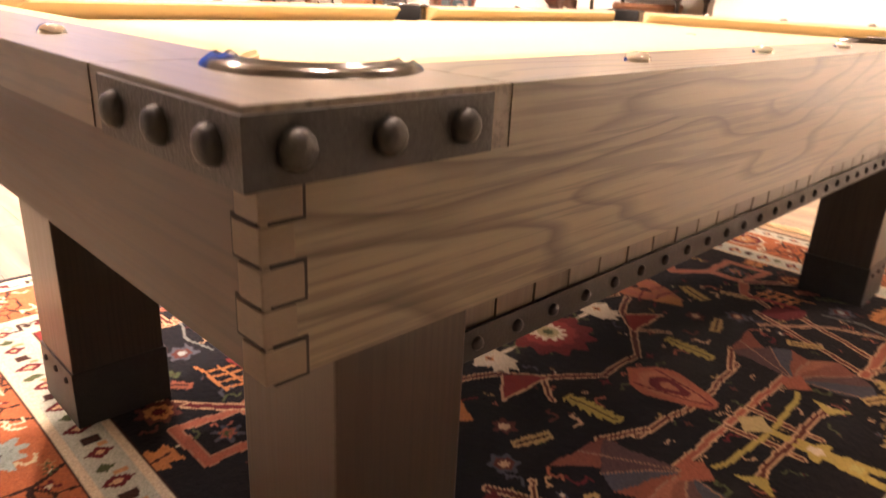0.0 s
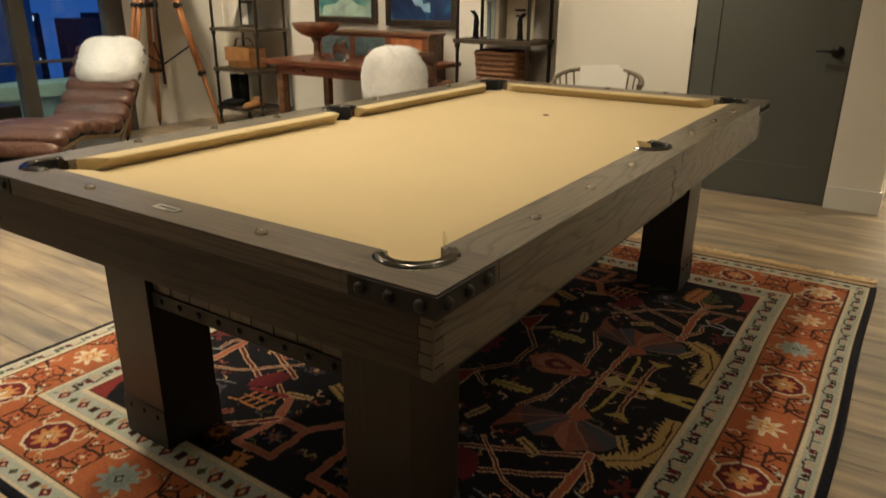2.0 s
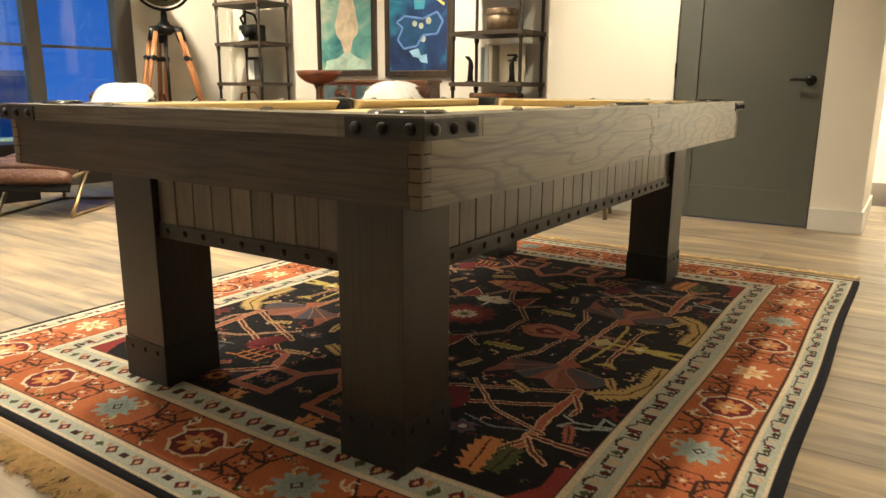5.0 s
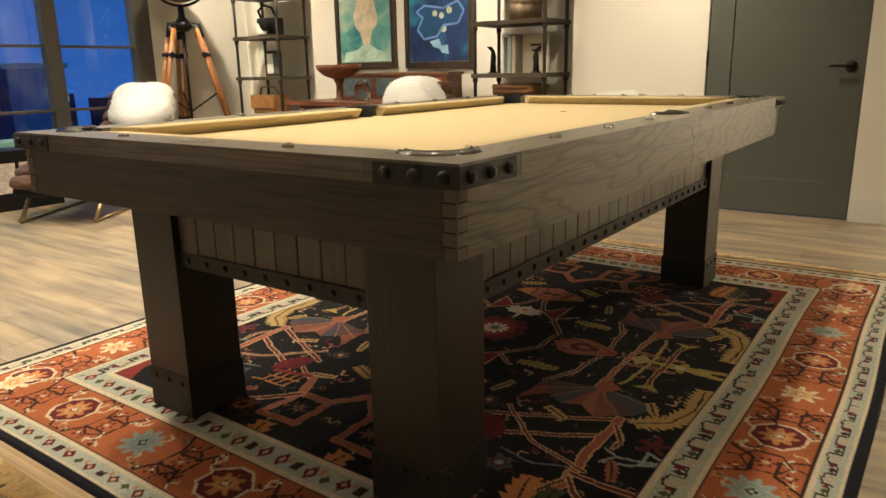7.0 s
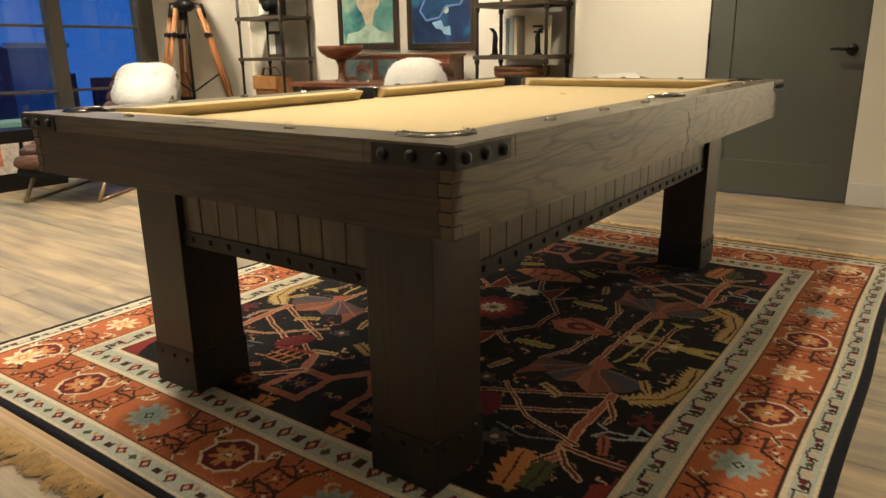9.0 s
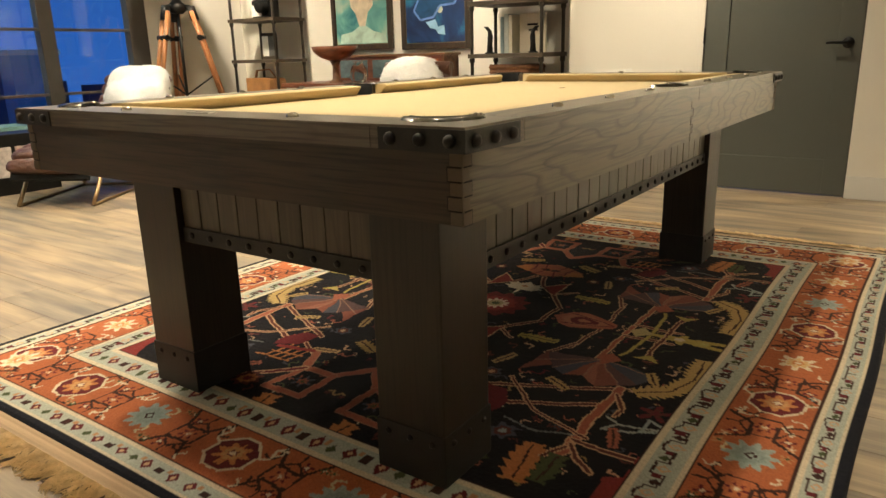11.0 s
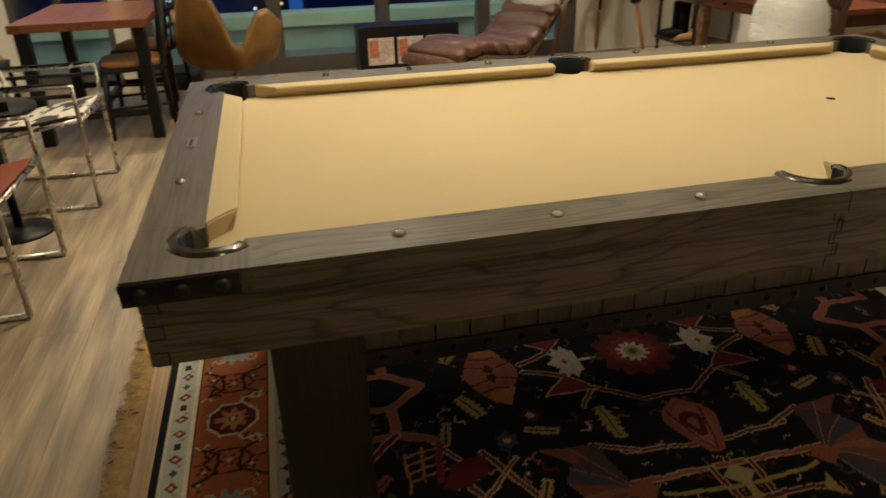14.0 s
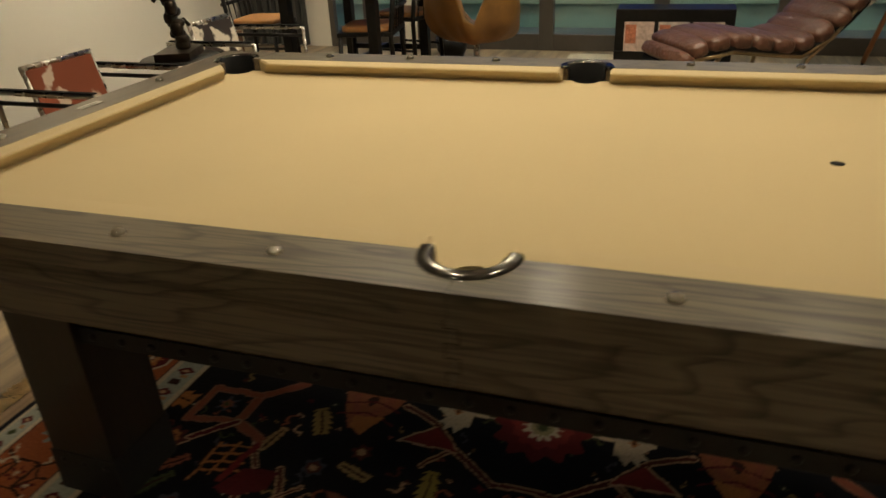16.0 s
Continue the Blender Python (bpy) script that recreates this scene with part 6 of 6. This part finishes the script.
for i in range(6):
    for j in range(3):
        cx, cy = -0.47 + 0.18 * i, -0.14 + 0.14 * j
        part("motif", box(cx - 0.075, cx + 0.075, cy - 0.055, cy + 0.055, 0.0098, 0.0110), wools[(i * 3 + j * 2) % 4], mat_)
        part("motif_heart", box(cx - 0.028, cx + 0.028, cy - 0.022, cy + 0.022, 0.0108, 0.0118), wools[(i + j * 2 + 1) % 4], mat_)
for sx in (-0.70, 0.66):
    part("fringe", box(sx, sx + 0.05, -0.28, 0.28, 0.001, 0.005), surface("pale_fringe", (0.62, 0.55, 0.40), 0.95, vary=0.3, scale=90, stretch=(0.2, 1, 1)), mat_)
tagged(part("door_mat", box(-5.44, -4.95, 0.60, 1.0, 0.001, 0.016, 0.005), surface("pale_jute", (0.56, 0.50, 0.38), 0.95, vary=0.2, scale=50, grain=300, bump=0.5)), "pale jute mat lying on the floor", "mat")
rack = thing("magazine_box", "long black box with magazines shown in front", "magazine rack", -5.10, 1.42, 0)
part("case", box(-5.30, -5.02, 1.0, 1.86, 0.0, 0.44, 0.006), black_metal, rack, world=True)
part("lip", box(-5.02, -5.0, 1.0, 1.86, 0.0, 0.13, 0.003), black_metal, rack, world=True)
for k, c in enumerate(((0.55, 0.42, 0.36), (0.50, 0.44, 0.40), (0.45, 0.36, 0.30))):
    mg = thing("magazine", "glossy magazine with a blurred pale cover", "magazine", -5.005, 1.18 + 0.25 * k, 0.13, group="magazines")
    part("cover", box(-0.008, 0.0, -0.11, 0.11, 0, 0.22, 0.001), surface("magazine_cover", c, 0.35, vary=0.5, scale=14, grain=40), mg)
    part("picture", box(0.0, 0.0015, -0.10, -0.02, 0.06, 0.2), surface("magazine_print", (0.45, 0.16, 0.09), 0.35, vary=0.6, scale=30), mg)
pot = thing("black_pot", "round black planter pot on the floor", "pot", -5.30, -0.42, 0)
part("pot", lathe([(0, 0), (0.10, 0), (0.13, 0.06), (0.14, 0.16), (0.13, 0.16), (0.11, 0.08), (0, 0.06)], 24), black_metal, pot)

# ---- bar table, stools, hide chairs, statue ----
bt_ = thing("bar_table", "dark-framed table with a red-brown wooden top", "table", -4.46, -0.84, 0, 0)
part("top", box(-0.45, 0.70, -0.38, 0.40, 0.70, 0.75, 0.006), red_wood, bt_)
for sx in (-0.38, 0.63):
    for sy in (-0.32, 0.34):
        part("leg", box(sx - 0.035, sx + 0.035, sy - 0.035, sy + 0.035, 0, 0.70, 0.004), black_metal, bt_)
part("stretcher", box(-0.38, 0.63, -0.015, 0.015, 0.16, 0.20), black_metal, bt_)
for sx in (-0.38, 0.63):
    part("rail", box(sx - 0.015, sx + 0.015, -0.32, 0.34, 0.15, 0.19), black_metal, bt_)


def spindle_chair(x, y, rz):
    th = thing("spindle_chair", "black wooden spindle-back chair with tan seat pad", "chair", x, y, 0, rz, group="chairs at the bar table")
    part("seat", box(-0.20, 0.20, -0.20, 0.20, 0.42, 0.45, 0.008), black_metal, th)
    part("seat_pad", blob(0, 0, 0.465, 0.185, 0.185, 0.025, 0.4), tan_leather, th)
    for sx in (-0.18, 0.18):
        part("front_leg", tube([(sx, -0.18, 0.43), (sx * 1.1, -0.2, 0)], 0.016, 8), black_metal, th)
        part("back_post", tube([(sx * 1.1, 0.2, 0), (sx, 0.18, 0.43), (sx, 0.25, 0.95)], 0.017, 8), black_metal, th)
    for z in (0.20,):
        for sx in (-0.19, 0.19):
            part("rung", tube([(sx, -0.19, z), (sx, 0.19, z)], 0.01, 6), black_metal, th)
    for z in (0.60, 0.72, 0.90):
        part("back_rail", tube([(-0.18, 0.2 + (z - 0.43) * 0.135, z), (0.18, 0.2 + (z - 0.43) * 0.135, z)], 0.014, 8), black_metal, th)
    for k in range(4):
        part("spindle", tube([(-0.12 + 0.08 * k, 0.19, 0.45), (-0.12 + 0.08 * k, 0.24, 0.92)], 0.007, 6), black_metal, th)
    return th


sc = spindle_chair(-4.05, -0.62, 10)
copy_thing(sc, pose(-4.72, -0.60, 0, 0, 0, -14))
copy_thing(sc, pose(-4.3, -1.66, 0, 0, 0, 184))
ob_ = thing("wooden_crate", "upright reddish wooden crate by the table", "crate", -3.75, -1.75, 0, 8)
for k in range(4):
    part("slat", box(-0.18, 0.18, -0.15, -0.13, 0.01 + 0.11 * k, 0.10 + 0.11 * k, 0.003), old_wood, ob_)
    part("side_slat", box(0.16, 0.18, -0.13, 0.15, 0.01 + 0.11 * k, 0.10 + 0.11 * k, 0.003), old_wood, ob_)
part("core", box(-0.175, 0.158, -0.128, 0.15, 0.0, 0.44), old_wood, ob_)


def hide(name, pale, dark, scale, edge=0.50):
    m, n, l, p = nodes_of(name)
    tc, nz_, rp_ = n.new("ShaderNodeTexCoord"), n.new("ShaderNodeTexNoise"), n.new("ShaderNodeValToRGB")
    nz_.inputs["Scale"].default_value, nz_.inputs["Detail"].default_value = scale, 3
    l.new(tc.outputs["Object"], nz_.inputs[0])
    rp_.color_ramp.elements[0].position, rp_.color_ramp.elements[0].color = edge, (*pale, 1)
    rp_.color_ramp.elements[1].position, rp_.color_ramp.elements[1].color = edge + 0.04, (*dark, 1)
    l.new(nz_.outputs["Fac"], rp_.inputs[0])
    l.new(rp_.outputs[0], p.inputs["Base Color"])
    p.inputs["Roughness"].default_value = 0.7
    return m


cow = hide("black_white_hide", (0.70, 0.64, 0.54), (0.03, 0.02, 0.018), 7.0)
cow_red = hide("red_brown_hide", (0.24, 0.058, 0.022), (0.62, 0.50, 0.40), 6.5, 0.61)


def hide_chair(x, y, rz, mt, label):
    th = thing("hide_chair", label, "chair", x, y, 0, rz, group="tubular chairs with hide seats")
    for sx in (-0.27, 0.27):
        part("side_frame", tube([(sx, -0.25, 0.013), (sx, -0.25, 0.30), (sx, -0.25, 0.605), (sx, 0.03, 0.605), (sx, 0.30, 0.605), (sx, 0.30, 0.30), (sx, 0.30, 0.013), (sx, 0.02, 0.013), (sx, -0.25, 0.013)], 0.0125, 10), steel, th)
        part("arm_strap", box(sx - 0.014, sx + 0.014, -0.235, 0.285, 0.617, 0.623, 0.002), black_leather, th)
        part("arm_rail", tube([(sx, -0.25, 0.562), (sx, 0.30, 0.562)], 0.010, 10), black_metal, th)
        part("back_upright", tube([(sx * 0.72, 0.13, 0.37), (sx * 0.72, 0.20, 0.69)], 0.0115, 10), steel, th)
        part("seat_tube", tube([(sx * 0.78, -0.25, 0.435), (sx * 0.78, 0.14, 0.372)], 0.0115, 10), steel, th)
    for yy, zz in ((-0.25, 0.435), (0.14, 0.372), (0.30, 0.013)):
        part("cross_tube", tube([(-0.27, yy, zz), (0.27, yy, zz)], 0.0115, 10), steel, th)
    part("seat", box(-0.205, 0.205, -0.255, 0.15, 0.0, 0.012, 0.005, Matrix.Translation((0, 0, 0.412)) @ Matrix.Rotation(radians(-9), 4, "X")), mt, th)
    part("backrest", box(-0.19, 0.19, -0.007, 0.007, 0.0, 0.20, 0.005, Matrix.Translation((0, 0.150, 0.485)) @ Matrix.Rotation(radians(-12), 4, "X")), mt, th)
    part("back_bar", tube([(-0.20, 0.20, 0.69), (0.20, 0.20, 0.69)], 0.0125, 10), steel, th)
    return th


hide_chair(HC1[0], HC1[1], HC1[2], cow_red, "tubular steel chair in red-brown spotted hide")
hide_chair(HC2[0], HC2[1], HC2[2], cow, "tubular steel chair in black and white hide")
st_t = thing("side_table", "small round black side table", "table", STX, STY, 0)
part("top", lathe([(0, 0.56), (0.20, 0.56), (0.205, 0.57), (0.20, 0.582), (0, 0.583)], 32), black_metal, st_t)
part("stem", tube([(0, 0, 0.02), (0, 0, 0.565)], 0.02, 10), black_metal, st_t)
part("foot", lathe([(0, 0), (0.15, 0), (0.15, 0.012), (0.02, 0.03), (0, 0.03)], 24), black_metal, st_t)
sb = bm_new()
add_box(sb, -0.13, 0.13, -0.09, 0.09, 0.0, 0.04, 0.004)
srng = random.Random(8)
pz = 0.03
for k in range(14):
    ang = srng.uniform(0, 6.28)
    rr_ = srng.uniform(0.012, 0.03)
    add_super(sb, super_shape(rr_ * math.cos(ang), rr_ * math.sin(ang), pz + 0.03, srng.uniform(0.024, 0.052), srng.uniform(0.024, 0.044), srng.uniform(0.022, 0.04), 0.75), 12, 8)
    if k in (2, 4, 6, 8, 9, 11):
        add_tube(sb, [(0, 0, pz + 0.02), (0.06 * math.cos(ang), 0.06 * math.sin(ang), pz + 0.04), (0.085 * math.cos(ang), 0.085 * math.sin(ang), pz + 0.01)], [0.018, 0.014, 0.010], 8)
    pz += 0.027
stt = tagged(part("statue", sb, surface("dark_bronze", (0.035, 0.026, 0.018), 0.35, metal=0.7, vary=0.4, scale=30)), "small dark bronze abstract statue on a black base", "statue")
stt.matrix_basis = pose(STX, STY, 0.583, 0, 0, 20)

# ---- floor planks ----
floor_ob = bpy.data.objects["floor"]
plank_mats = [wood("floor_oak_dark", (0.34, 0.28, 0.205), (0.19, 0.155, 0.118), "X", rings=5, line=0.8, tint=0.16, rough=0.42, spec=0.45),
              wood("floor_oak", (0.43, 0.345, 0.245), (0.26, 0.205, 0.145), "X", rings=5, line=0.82, tint=0.10, rough=0.42, spec=0.45),
              wood("floor_oak_grey", (0.36, 0.30, 0.225), (0.20, 0.165, 0.125), "X", rings=5, line=0.8, tint=0.10, rough=0.42, spec=0.45)]
for fmt in plank_mats:
    # smoky blotches that run over the boards
    fn_, fl_ = fmt.node_tree.nodes, fmt.node_tree.links
    bs_ = fn_["Principled BSDF"]
    src = bs_.inputs["Base Color"].links[0].from_socket
    geo, mp_, nz2 = fn_.new("ShaderNodeNewGeometry"), fn_.new("ShaderNodeMapping"), fn_.new("ShaderNodeTexNoise")
    mp_.inputs["Scale"].default_value = (0.55, 4.5, 1.0)
    nz2.inputs["Scale"].default_value, nz2.inputs["Detail"].default_value = 3.2, 6
    fl_.new(geo.outputs["Position"], mp_.inputs[0])
    fl_.new(mp_.outputs[0], nz2.inputs[0])
    rp2, mx2 = fn_.new("ShaderNodeValToRGB"), fn_.new("ShaderNodeMix")
    rp2.color_ramp.elements[0].position, rp2.color_ramp.elements[0].color = 0.34, (0.56, 0.56, 0.59, 1)
    rp2.color_ramp.elements[1].position, rp2.color_ramp.elements[1].color = 0.62, (1.18, 1.10, 0.96, 1)
    fl_.new(nz2.outputs["Fac"], rp2.inputs[0])
    mx2.data_type, mx2.blend_type = "RGBA", "MULTIPLY"
    mx2.inputs["Factor"].default_value = 1.0
    fl_.new(src, mx2.inputs[6])
    fl_.new(rp2.outputs[0], mx2.inputs[7])
    fl_.new(mx2.outputs[2], bs_.inputs["Base Color"])
PW = 0.19
plank_meshes = {}
row = 0
y = SOUTH_Y
rng = random.Random(5)
while y < 5.4:
    x = WIN_X - rng.uniform(0, 1.4)
    while x < EAST_X:
        ln = rng.choice((1.8, 2.1, 2.4))
        x0, x1 = max(x, WIN_X), min(x + ln, EAST_X)
        if x1 - x0 > 0.05:
            key = (round(x1 - x0, 1), rng.choice((0, 1, 1, 2, 2)))
            if key not in plank_meshes:
                bmp = bmesh.new()
                h, hw = key[0] / 2, PW / 2 - 0.0006
                bv = 0.0012
                v = [bmp.verts.new(c) for c in ((-h, -hw, -bv), (h, -hw, -bv), (h, hw, -bv), (-h, hw, -bv), (-h + bv, -hw + bv, 0), (h - bv, -hw + bv, 0), (h - bv, hw - bv, 0), (-h + bv, hw - bv, 0),
                                                (-h, -hw, -0.012), (h, -hw, -0.012), (h, hw, -0.012), (-h, hw, -0.012))]
                bmp.faces.new(v[4:8])
                for i in range(4):
                    j = (i + 1) % 4
                    bmp.faces.new((v[i], v[j], v[4 + j], v[4 + i]))
                    bmp.faces.new((v[8 + i], v[8 + j], v[j], v[i]))
                me = bpy.data.meshes.new("plank")
                bmp.to_mesh(me)
                bmp.free()
                me.materials.append(plank_mats[key[1]])
                plank_meshes[key] = me
            ob = new("plank", plank_meshes[key])
            ob.parent = floor_ob
            ob.location = ((x0 + x1) / 2, y + PW / 2, 0)
            ob.scale.x = (x1 - x0 - 0.0012) / key[0]
        x += ln
    y += PW
